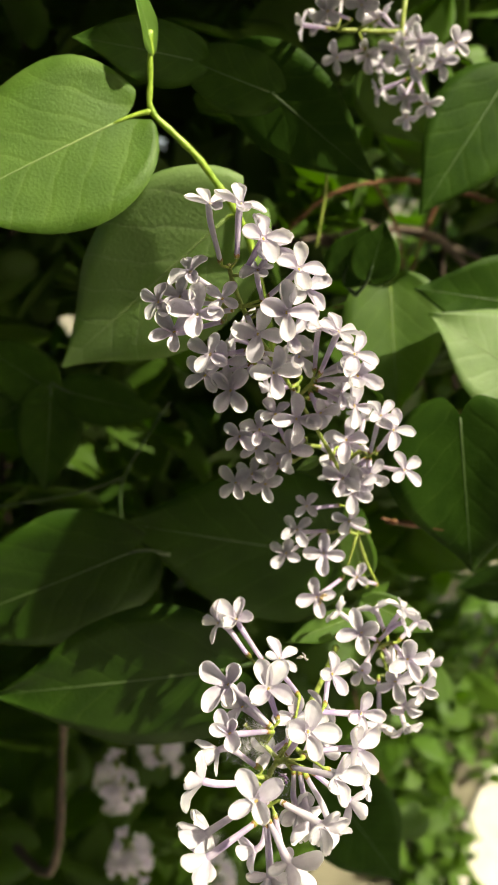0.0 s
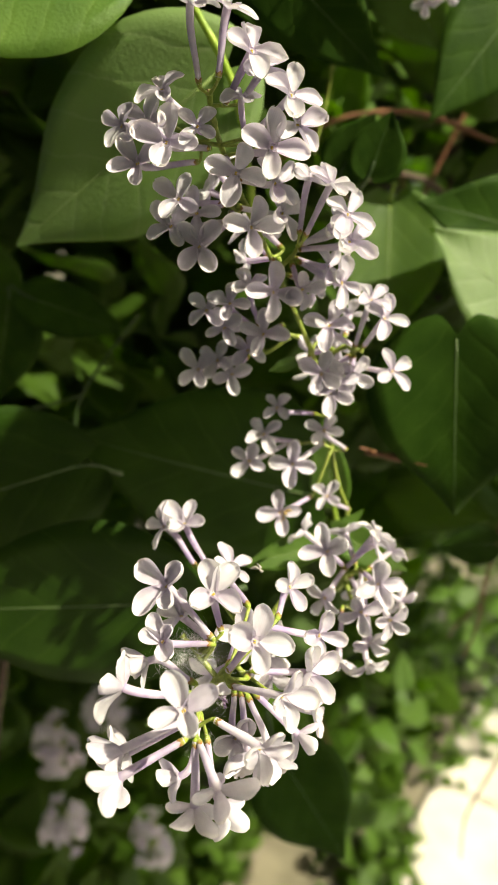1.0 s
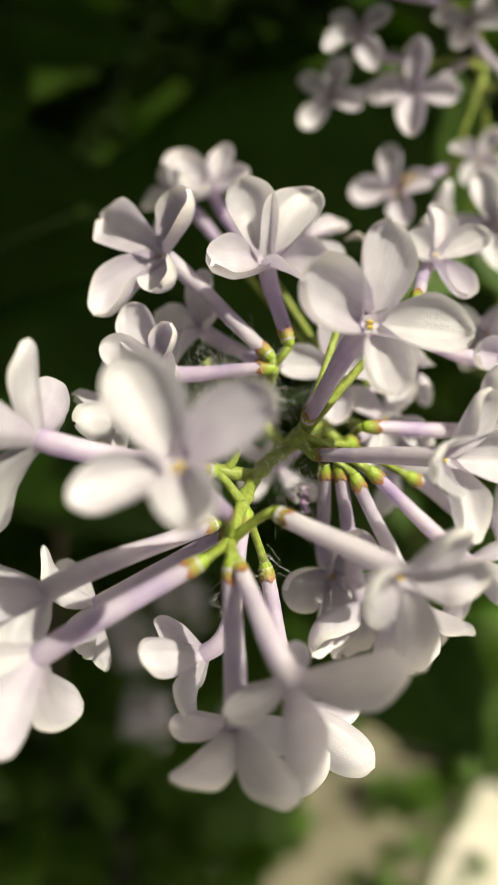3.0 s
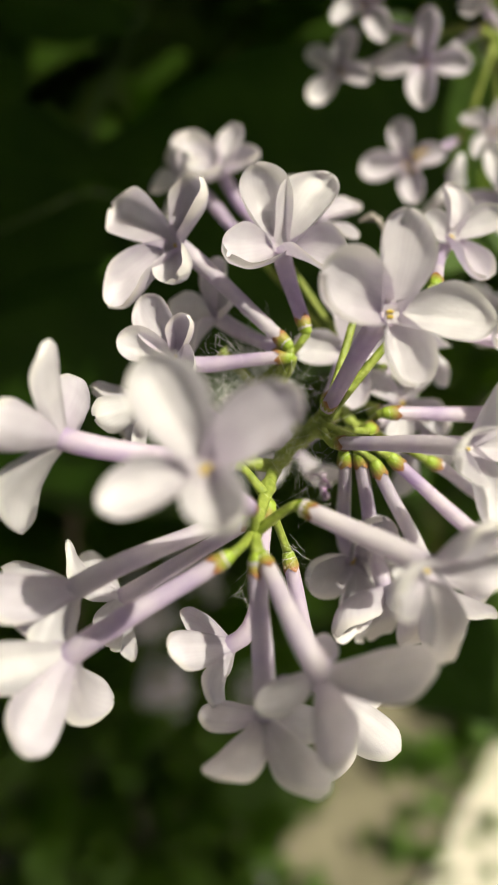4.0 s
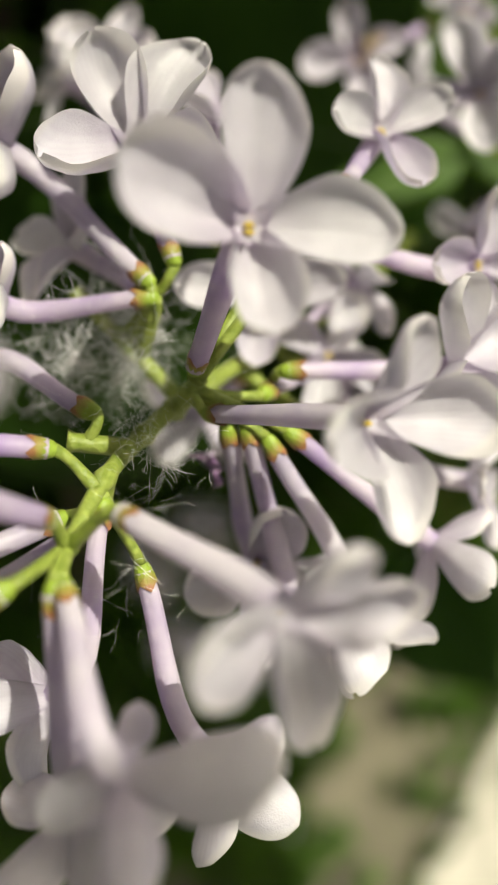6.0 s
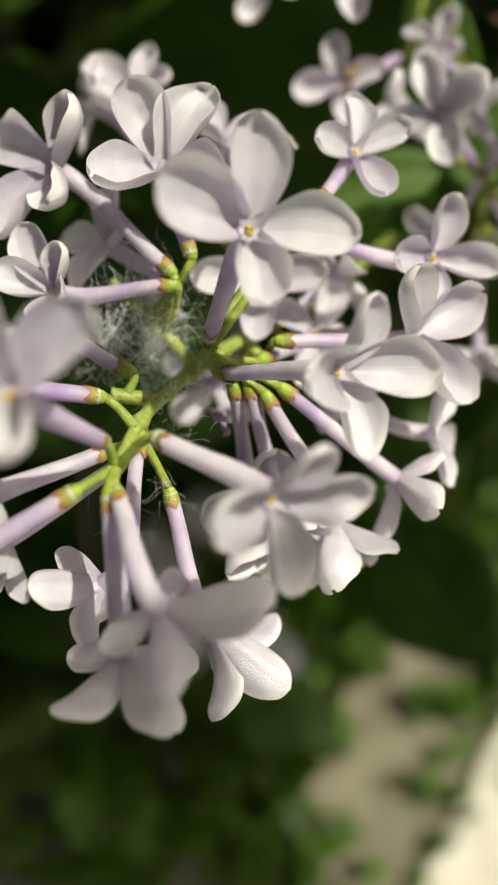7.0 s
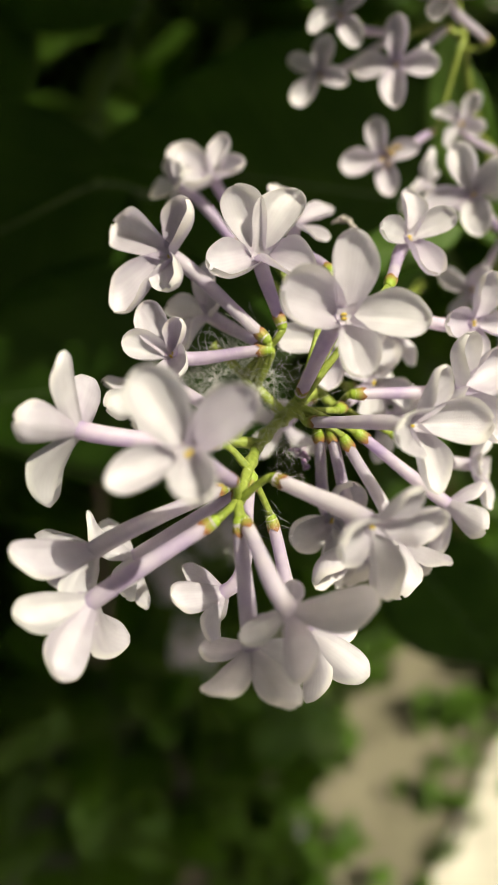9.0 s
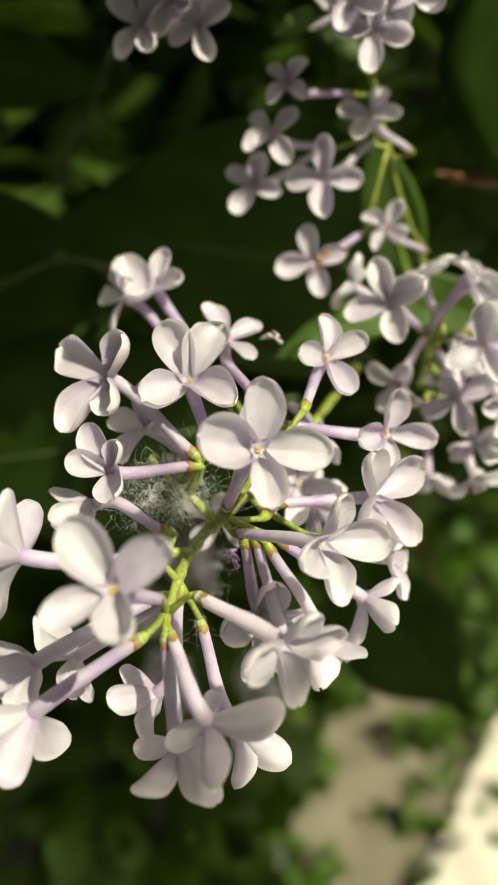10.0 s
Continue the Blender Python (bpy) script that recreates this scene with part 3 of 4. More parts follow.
floret(upper, (0.0258, 0.1894, 1.1412), (0.0177, 0.1982, 1.1335), (0.43, -0.66, 0.62), 60, 0.0125)
floret(upper, (0.0269, 0.1896, 1.1357), (0.0171, 0.1985, 1.1324), (0.46, -0.75, 0.48), 40, 0.0140)
floret(upper, (0.0246, 0.1937, 1.1372), (0.0168, 0.1967, 1.1336), (0.67, -0.48, 0.57), 5, 0.0110)
floret(upper, (0.0272, 0.1955, 1.1264), (0.0172, 0.1997, 1.1298), (0.62, -0.74, 0.25), 75, 0.0120)
floret(upper, (0.0187, 0.1971, 1.1239), (0.0157, 0.1998, 1.1294), (0.49, -0.87, -0.08), 20, 0.0110)
floret(upper, (0.0122, 0.1944, 1.1231), (0.0114, 0.1993, 1.1301), (0.24, -0.97, 0.06), 85, 0.0135)
floret(upper, (0.0240, 0.1977, 1.1295), (0.0164, 0.2007, 1.1303), (0.78, -0.55, 0.30), 35, 0.0110)
floret(upper, (0.0257, 0.1987, 1.1163), (0.0333, 0.2079, 1.1101), (-0.10, -0.77, 0.63), 85, 0.0130)
floret(upper, (0.0109, 0.1994, 1.1128), (0.0154, 0.2059, 1.1142), (-0.08, -0.91, 0.40), 80, 0.0130)
floret(upper, (0.0380, 0.1979, 1.1192), (0.0350, 0.2082, 1.1091), (0.19, -0.71, 0.67), 65, 0.0125)
floret(upper, (0.0346, 0.1990, 1.1229), (0.0326, 0.2020, 1.1110), (0.21, -0.40, 0.89), 25, 0.0110)
floret(upper, (0.0427, 0.2035, 1.1060), (0.0368, 0.2096, 1.1048), (0.44, -0.76, 0.48), 20, 0.0120)
floret(upper, (-0.0025, 0.1981, 1.1174), (0.0064, 0.2062, 1.1128), (-0.16, -0.77, 0.62), 55, 0.0110)
floret(upper, (0.0027, 0.1974, 1.1195), (0.0084, 0.2062, 1.1130), (-0.06, -0.74, 0.67), 80, 0.0110)
floret(upper, (0.0069, 0.1977, 1.1237), (0.0099, 0.2059, 1.1137), (0.05, -0.64, 0.77), 40, 0.0105)
floret(upper, (0.0019, 0.1999, 1.1134), (0.0074, 0.2064, 1.1123), (-0.12, -0.85, 0.51), 30, 0.0105)
floret(upper, (-0.0037, 0.2033, 1.1023), (0.0075, 0.2085, 1.1057), (-0.41, -0.84, 0.36), 45, 0.0120)
floret(upper, (0.0008, 0.2035, 1.1049), (0.0075, 0.2084, 1.1060), (-0.27, -0.86, 0.43), 70, 0.0105)
floret(upper, (0.0045, 0.2037, 1.1017), (0.0081, 0.2086, 1.1055), (-0.10, -0.97, 0.20), 25, 0.0110)
floret(upper, (0.0078, 0.2027, 1.1081), (0.0108, 0.2075, 1.1092), (-0.07, -0.92, 0.39), 60, 0.0100)
floret(upper, (0.0257, 0.2027, 1.1039), (0.0327, 0.2086, 1.1077), (-0.28, -0.91, 0.29), 75, 0.0125)
floret(upper, (0.0303, 0.2035, 1.1020), (0.0327, 0.2086, 1.1077), (-0.03, -0.99, 0.14), 30, 0.0120)
floret(upper, (0.0337, 0.2047, 1.1041), (0.0337, 0.2086, 1.1078), (0.15, -0.98, 0.09), 60, 0.0110)
floret(upper, (0.0286, 0.2032, 1.0993), (0.0329, 0.2090, 1.1065), (-0.10, -0.98, 0.14), 85, 0.0120)
floret(upper, (0.0164, 0.2090, 1.0930), (0.0268, 0.2170, 1.0899), (-0.24, -0.76, 0.61), 60, 0.0090)
floret(upper, (0.0137, 0.2080, 1.0861), (0.0234, 0.2160, 1.0820), (-0.21, -0.73, 0.65), 40, 0.0115)
floret(upper, (0.0107, 0.2085, 1.0784), (0.0210, 0.2165, 1.0816), (-0.28, -0.87, 0.41), 65, 0.0110)
floret(upper, (0.0216, 0.2065, 1.0793), (0.0299, 0.2145, 1.0831), (-0.17, -0.89, 0.43), 88, 0.0135)
floret(upper, (0.0291, 0.2110, 1.0875), (0.0365, 0.2190, 1.0803), (-0.12, -0.69, 0.71), 70, 0.0105)
floret(upper, (0.0317, 0.2090, 1.0704), (0.0392, 0.2170, 1.0638), (-0.13, -0.68, 0.72), 60, 0.0095)
floret(upper, (0.0195, 0.2030, 1.0672), (0.0279, 0.2110, 1.0692), (-0.17, -0.84, 0.51), 110, 0.0125)
# high
floret(high, (0.0286, 0.2839, 1.2198), (0.0525, 0.3000, 1.2282), (-0.56, -0.78, -0.27), -82, 0.0120)
floret(high, (0.0396, 0.2914, 1.2213), (0.0525, 0.3000, 1.2282), (-0.55, -0.76, -0.35), 14, 0.0120)
floret(high, (0.0541, 0.2910, 1.2181), (0.0582, 0.3000, 1.2165), (-0.29, -0.96, -0.01), -153, 0.0125)
floret(high, (0.0635, 0.2873, 1.2190), (0.0582, 0.3000, 1.2165), (0.16, -0.99, 0.03), 15, 0.0120)
floret(high, (0.0530, 0.2924, 1.2088), (0.0582, 0.3000, 1.2165), (-0.34, -0.81, -0.47), -179, 0.0120)
floret(high, (0.0535, 0.2899, 1.2023), (0.0582, 0.3000, 1.2165), (-0.26, -0.62, -0.74), -93, 0.0100)
floret(high, (0.0606, 0.2905, 1.2065), (0.0582, 0.3000, 1.2165), (0.14, -0.72, -0.67), -54, 0.0110)
floret(high, (0.0487, 0.2919, 1.2237), (0.0525, 0.3000, 1.2282), (-0.29, -0.89, -0.36), 162, 0.0120)
floret(high, (0.0666, 0.2810, 1.2238), (0.0582, 0.3000, 1.2165), (0.16, -0.98, 0.13), 37, 0.0120)
floret(high, (0.0565, 0.2901, 1.2257), (0.0525, 0.3000, 1.2282), (0.16, -0.96, -0.23), -76, 0.0120)
floret(high, (0.0237, 0.2667, 1.2302), (0.0525, 0.3000, 1.2282), (-0.45, -0.89, -0.05), -136, 0.0120)
floret(high, (0.0346, 0.2726, 1.2329), (0.0525, 0.3000, 1.2282), (-0.39, -0.92, 0.01), -87, 0.0120)

# ---- leaves ----


def blade_mesh(ratio, fold, droop, wave, seed, mat, nu=24, nv=8):
    """A heart-shaped lilac blade: base at the origin, along +y, length 1, face +z; with a raised midrib."""
    rng = random.Random(seed)
    ph = rng.uniform(0, 6)
    top, low = [], []
    for i in range(nu + 1):
        u = 0.5 - 0.5 * math.cos(math.pi * i / nu)
        w = 0.5 * ratio * 1.08 * (math.sin(math.pi * min(1, (0.007 + 0.993 * u) ** 0.60)) ** 0.78) if u < 1 else 0.0
        if u > 0.55:
            w *= 1 - 0.55 * ((u - 0.55) / 0.45) ** 1.6
        for j in range(nv + 1):
            v = 2 * j / nv - 1
            x = v * w
            y = u - 0.11 * math.sin(math.pi / 2 * abs(v)) * (1 - u) ** 4
            z = fold * abs(x) - droop * u * u + wave * math.sin(7 * u + ph) * abs(v) ** 1.5 * 0.5 * ratio
            z += 0.02 * math.sin(15 * (u - 0.5 * abs(v)) + ph) * abs(v) * (1 - u) * ratio
            top.append((x, y, z))
            low.append((x, y, z - 0.006))
    verts, faces, m = top + low, [], len(top)
    for i in range(nu):
        for j in range(nv):
            a = i * (nv + 1) + j
            faces.append((a, a + 1, a + nv + 2, a + nv + 1))
            faces.append((m + a, m + a + nv + 1, m + a + nv + 2, m + a + 1))
        for a, b in ((i * (nv + 1) + nv, (i + 1) * (nv + 1) + nv), ((i + 1) * (nv + 1), i * (nv + 1))):
            faces.append((a, m + a, m + b, b))
    return verts, faces


def leaf(name, base, tip, ratio, roll=0.0, fold=0.12, droop=0.08, wave=0.10, seed=0, mat=None, towards=(0.0, 0.05, 1.12), stalk=None, label="", lean=0.0):
    """One leaf as a thing: blade, midrib and stalk. It faces the point towards, turned by roll about its length."""
    mat = mat or SHADE_LEAF
    B, T = Vector(base), Vector(tip)
    y = (T - B).normalized()
    size = (T - B).length
    z = Vector(towards) - (B + T) / 2
    z = (z - y * z.dot(y)).normalized()
    z = Matrix.Rotation(radians(roll), 3, y) @ z
    x = y.cross(z)
    M = Matrix.Translation(B) @ Matrix((x, y, z)).transposed().to_4x4() @ Matrix.Rotation(radians(lean), 4, "X")
    ob = thing(name, B, label or "dark green heart-shaped lilac leaf", "leaf", "lilac leaves")
    local = Matrix.Translation(-B) @ M
    v, f = blade_mesh(ratio, fold, droop, wave, seed, mat)
    child("blade", mesh_of("blade", v, f, mat), ob, local @ Matrix.Scale(size, 4))
    rib = [Vector((0, 0.015 + u * 0.96 / 10, -droop * (u * 0.097) ** 2 - 0.001)) for u in range(11)]
    v, f = sweep(rib, [0.0062 * (1 - 0.085 * i) for i in range(11)], 6)
    # rib and stalk colours follow the blade: paler when lit, darkened when shaded
    child("midrib", mesh_of("midrib", v, f, MIDRIB if mat in (LIT_YOUNG, LIT_LEAF) else SHADED_RIB), ob, local @ Matrix.Scale(size, 4), "paler raised midrib")
    if stalk:
        S = Vector(stalk)
        pts = bezier(S, S + (B - S) * 0.4, B - y * (B - S).length * 0.4, B + y * 0.004, 7)
        v, f = sweep([p - B for p in pts], [0.0009, 0.0008, 0.0007, 0.0007, 0.0006, 0.0006, 0.0005, 0.0002], 8)
        child("petiole", mesh_of("petiole", v, f, BRIGHT_STEM if mat in (LIT_YOUNG, LIT_LEAF) else SHADED_STEM), ob, Matrix.Identity(4), "slender green leaf stalk")
    return ob


SUNLIT = "sunlit green heart-shaped lilac leaf with pale veins"
SHADED = "dark green lilac leaf in the shade"
leaf("lilac_leaf", (-0.0344, 0.2350, 1.1977), (-0.0850, 0.2150, 1.1735), 0.74, 0, 0.06, 0.05, 0.07, 1, LIT_YOUNG, (0.12, 0.05, 1.36), stalk=(-0.0270, 0.2370, 1.1999), label=SUNLIT)
leaf("lilac_leaf", (-0.0050, 0.2450, 1.1724), (-0.0655, 0.2620, 1.1205), 0.56, 0, 0.20, 0.06, 0.10, 2, LIT_LEAF, (0.16, 0.05, 1.34), stalk=(-0.0010, 0.2400, 1.1680), label="sunlit green lilac leaf folded along its midrib")
leaf("lilac_leaf", (0.0565, 0.3200, 1.1420), (0.0600, 0.3050, 1.0930), 0.74, 0, 0.22, 0.05, 0.06, 3, LIT_YOUNG, (0.05, 0.05, 1.32), stalk=(0.0590, 0.3300, 1.1500), label="green lilac leaf striped by twig shadows")
leaf("lilac_leaf", (0.1089, 0.2850, 1.1082), (0.0649, 0.2830, 1.1368), 0.72, 0, 0.10, 0.03, 0.08, 4, LIT_LEAF, (0.03, 0.05, 1.32), label=SUNLIT)
leaf("lilac_leaf", (0.1131, 0.3000, 1.1363), (0.0609, 0.2900, 1.1445), 0.60, 15, 0.10, 0.03, 0.08, 5, SHADE_LEAF, label="green lilac leaf with a bright upper edge")
leaf("lilac_leaf", (0.0700, 0.2520, 1.1078), (0.0768, 0.2450, 1.0521), 0.86, 0, 0.14, 0.04, 0.06, 6, SHADE_LEAF, label=SHADED)
leaf("lilac_leaf", (0.0318, 0.2750, 1.1501), (0.0399, 0.2700, 1.1679), 0.80, 0, 0.15, 0.05, 0.04, 7, SHADE_LEAF, stalk=(0.0370, 0.2760, 1.1440), label="small dark green lilac leaf")
leaf("lilac_leaf", (0.0410, 0.2720, 1.1509), (0.0446, 0.2680, 1.1689), 0.88, 0, 0.15, 0.05, 0.04, 8, SHADE_LEAF, stalk=(0.0370, 0.2760, 1.1440), label="small dark green lilac leaf")
leaf("lilac_leaf", (-0.0021, 0.3050, 1.2196), (0.0457, 0.3000, 1.1809), 0.52, 0, 0.10, 0.04, 0.06, 9, SHADE_LEAF, label=SHADED)
leaf("lilac_leaf", (0.0072, 0.2800, 1.2089), (-0.0272, 0.2700, 1.2199), 0.52, 0, 0.12, 0.05, 0.05, 10, SHADE_LEAF, label=SHADED)
leaf("lilac_leaf", (-0.0163, 0.2620, 1.2159), (-0.0524, 0.2580, 1.2229), 0.55, 50, 0.12, 0.05, 0.12, 11, SHADE_LEAF, label="lilac leaf seen nearly edge-on, lit from above")
leaf("lilac_leaf", (-0.0431, 0.2620, 1.0529), (-0.1166, 0.2500, 1.0245), 0.72, 0, 0.10, 0.04, 0.08, 12, SHADE_LEAF, (0.0, 0.05, 0.98), stalk=(-0.0300, 0.2700, 1.0480), label=SHADED)
leaf("lilac_leaf", (-0.0073, 0.2450, 1.0148), (-0.0901, 0.2350, 1.0083), 0.74, 0, 0.06, 0.04, 0.05, 13, SHADE_LEAF, (0.0, 0.05, 0.98), stalk=(0.0150, 0.2500, 1.0200), label="large dark green lilac leaf with a pale midrib")
leaf("lilac_leaf", (0.0358, 0.2850, 1.0400), (-0.0505, 0.2750, 1.0567), 0.80, 0, 0.05, 0.04, 0.05, 14, SHADE_LEAF, (0.0, 0.05, 0.98), stalk=(0.0450, 0.2800, 1.0400), label="large dark green lilac leaf in deep shade")
leaf("lilac_leaf", (0.0372, 0.2900, 0.9210), (0.0687, 0.2760, 0.8817), 0.75, 0, 0.10, 0.04, 0.05, 15, SHADE_LEAF, stalk=(0.0300, 0.2950, 0.9400), label=SHADED)
leaf("lilac_leaf", (-0.0866, 0.3350, 1.0935), (-0.0914, 0.3300, 1.0491), 0.62, 0, 0.15, 0.05, 0.05, 16, SHADE_LEAF, stalk=(-0.0870, 0.3360, 1.0990), label=SHADED)
leaf("lilac_leaf", (-0.0791, 0.3350, 1.0943), (-0.0377, 0.3300, 1.0847), 0.48, 0, 0.15, 0.05, 0.05, 17, SHADE_LEAF, stalk=(-0.0870, 0.3360, 1.0990), label=SHADED)
leaf("lilac_leaf", (-0.0877, 0.3350, 1.0956), (-0.1168, 0.3300, 1.1189), 0.62, 0, 0.15, 0.05, 0.05, 18, SHADE_LEAF, stalk=(-0.0870, 0.3360, 1.0990), label=SHADED)
leaf("lilac_leaf", (-0.0914, 0.3350, 1.0956), (-0.1189, 0.3300, 1.0765), 0.52, 0, 0.15, 0.05, 0.05, 19, SHADE_LEAF, stalk=(-0.0870, 0.3360, 1.0990), label=SHADED)
leaf("lilac_leaf", (0.0380, 0.2400, 1.0564), (0.0312, 0.2360, 1.0825), 0.42, 0, 0.2, 0.05, 0.05, 20, LIT_YOUNG, stalk=(0.0400, 0.2410, 1.0500), label="narrow young green leaf beside the flower stalk")
leaf("lilac_leaf", (0.0358, 0.2220, 1.0507), (0.0441, 0.2220, 1.0622), 0.40, 0, 0.2, 0.05, 0.05, 21, LIT_YOUNG, label="small young green leaf at the flower stalk")
leaf("lilac_leaf", (0.0374, 0.2220, 1.0546), (0.0586, 0.2180, 1.0460), 0.45, 0, 0.2, 0.05, 0.05, 22, LIT_YOUNG, label="small young green leaf at the flower stalk")
leaf("lilac_leaf", (0.0312, 0.2150, 1.0532), (0.0111, 0.2100, 1.0474), 0.38, 0, 0.2, 0.05, 0.05, 23, LIT_YOUNG, label="small young green leaf at the flower stalk")
leaf("lilac_leaf", (0.0913, 0.3100, 1.2147), (0.0627, 0.3000, 1.1702), 0.62, 0, 0.10, 0.04, 0.05, 24, SHADE_LEAF, label=SHADED)
leaf("lilac_leaf", (0.1160, 0.3100, 1.0154), (0.0920, 0.3100, 1.0121), 0.62, 0, 0.10, 0.04, 0.05, 25, SHADE_LEAF, label=SHADED)
leaf("lilac_leaf", (-0.0262, 0.2370, 1.2160), (-0.0300, 0.2330, 1.2330), 0.60, 70, 0.10, 0.04, 0.08, 26, LIT_YOUNG, stalk=(-0.0267, 0.2370, 1.2140), label="young green leaf at the tip of a shoot")
leaf("lilac_leaf", (0.0205, 0.2250, 1.1015), (0.0140, 0.2220, 1.0990), 0.45, 0, 0.2, 0.05, 0.05, 27, LIT_YOUNG, label="tiny green leaf at the flower stalk")
leaf("lilac_leaf", (0.0472, 0.3300, 1.2209), (0.0706, 0.3300, 1.1947), 0.72, 0, 0.10, 0.04, 0.05, 28, LIT_YOUNG, label="yellow-green lilac leaf lit from behind")

# Unseen leaves added up the sun's path, each to shade one spot.
for spot, size, seed in (((0.0090, 0.1275, 1.0390), 0.026, 31), ((-0.090, 0.335, 1.085), 0.065, 32), ((-0.010, 0.290, 1.050), 0.060, 34), ((-0.045, 0.280, 1.055), 0.070, 35), ((-0.100, 0.330, 1.120), 0.060, 36), ((-0.055, 0.332, 1.088), 0.060, 37)):
    mid = Vector(spot) + SUN * 0.30
    leaf("lilac_leaf", mid - Vector((0, size / 2, 0)), mid + Vector((0, size / 2, 0)), 0.66, 0, 0.1, 0.04, 0.05, seed, SHADE_LEAF, mid + SUN, label="small green leaf added out of view to shade one spot")

# ---- twigs ----


def twig(points, r0, r1, mat, label):
    line = smooth_line(points)
    foot = Vector(points[0])
    n = len(line)
    v, f = sweep([p - foot for p in line], [(r0 + (r1 - r0) * i / (n - 1)) * (1 + 0.12 * math.sin(i * 1.7)) for i in range(n)], 9)
    ob = new("twig", mesh_of("twig", v, f, mat))
    ob.location = foot
    return tagged(ob, label, "twig", "twigs")


twig([(-0.0266, 0.2370, 1.2200), (-0.0271, 0.2370, 1.2077), (-0.0270, 0.2370, 1.1999), (-0.0198, 0.2370, 1.1928), (-0.0121, 0.2380, 1.1846), (0.0000, 0.2400, 1.1650), (0.0080, 0.2450, 1.1300)], 0.0008, 0.0011, BRIGHT_STEM, "bright yellow-green shoot of the lilac")
twig([(0.0760, 0.2500, 1.0660), (0.0620, 0.2520, 1.0675), (0.0495, 0.2550, 1.0680)], 0.0012, 0.0011, RED_BARK, "reddish brown twig end with a withered tip")
twig([(0.0277, 0.3200, 1.2050), (0.0300, 0.3200, 1.1850), (0.0266, 0.3200, 1.1567)], 0.0006, 0.0006, STEM, "thin green tendril among the leaves")
twig([(-0.0333, 0.3200, 1.0940), (-0.0539, 0.3200, 1.0604), (-0.0561, 0.3200, 1.0406)], 0.0005, 0.0006, SHADED_STEM, "thin green shoot in the shade")
twig([(-0.0539, 0.3200, 1.0604), (-0.0800, 0.3250, 1.0500), (-0.1300, 0.3300, 1.0400)], 0.0005, 0.0006, SHADED_STEM, "thin green shoot in the shade")
twig([(-0.1200, 0.4500, 0.9000), (-0.1282, 0.4500, 0.8115), (-0.1393, 0.4300, 0.7254), (-0.2600, 0.6500, 0.5500), (-0.4200, 1.1000, -0.02)], 0.002, 0.004, BARK, "thin dark brown branch of the bush")

for points, r in (
    ([(0.1500, 0.4400, 1.1650), (0.0918, 0.4200, 1.1812), (0.0633, 0.4200, 1.1816), (0.0385, 0.4200, 1.1741), (0.0180, 0.4200, 1.1560)], 0.0016),
    ([(0.0633, 0.4200, 1.1816), (0.0780, 0.4250, 1.1560), (0.0840, 0.4300, 1.1200)], 0.0009),
    ([(0.1300, 0.3350, 1.0960), (0.1068, 0.3300, 1.0907), (0.0854, 0.3300, 1.0845), (0.0700, 0.3280, 1.0840)], 0.0010),
    ([(0.1400, 0.3600, 1.0500), (0.1347, 0.3600, 0.9806), (0.1349, 0.3600, 0.9511), (0.1311, 0.3600, 0.9303)], 0.0009),
    ([(0.1349, 0.3600, 0.9600), (0.1270, 0.3620, 0.9500), (0.1230, 0.3640, 0.9380)], 0.0006),
    ([(0.2500, 0.5200, 0.8000), (0.2170, 0.5000, 0.7337), (0.2088, 0.5000, 0.7002), (0.2123, 0.5000, 0.6611)], 0.0011),
    ([(0.1250, 0.5000, 1.2000), (0.1048, 0.5000, 1.1435), (0.0985, 0.5000, 1.1156), (0.0935, 0.5000, 1.0800)], 0.0013),
    ([(0.0700, 0.4500, 0.8600), (0.0796, 0.4500, 0.8201), (0.0992, 0.4500, 0.7706), (0.1074, 0.4500, 0.7219)], 0.0010),
    ([(0.1033, 0.3300, 1.1353), (0.0600, 0.3300, 1.1340), (0.0350, 0.3300, 1.1318)], 0.0008),
):
    twig(points, r, r * 0.6, RED_BARK, "thin reddish brown twig of the lilac bush")

# ---- florets on the far side of the nearer panicles ----


def back_florets(panicle_, hubs, count, reach, seed):
    rng = random.Random(seed)
    for h in hubs:
        for _ in range(count):
            way = Vector((rng.gauss(0, 0.9), abs(rng.gauss(0.25, 0.5)), rng.gauss(0.1, 0.8))).normalized()
            p = Vector(h)
            floret(panicle_, p + way * reach * rng.uniform(0.75, 1.05), p + way * 0.003, way, rng.uniform(0, 90), rng.uniform(0.0105, 0.0125))


back_florets(upper, [(0.0048, 0.1990, 1.1402), (0.0126, 0.2040, 1.1272), (0.0155, 0.2020, 1.1305), (0.0224, 0.2110, 1.1096), (0.0309, 0.2110, 1.1090)], 2, 0.011, 61)
back_florets(right, [(0.0369, 0.1970, 1.0564), (0.0407, 0.1970, 1.0540)], 3, 0.013, 62)
back_florets(high, [(0.0525, 0.3000, 1.2282), (0.0582, 0.3000, 1.2165), (0.0300, 0.2960, 1.2300)], 4, 0.014, 63)
back_florets(front, [(0.0120, 0.1650, 1.0500)], 4, 0.013, 64)

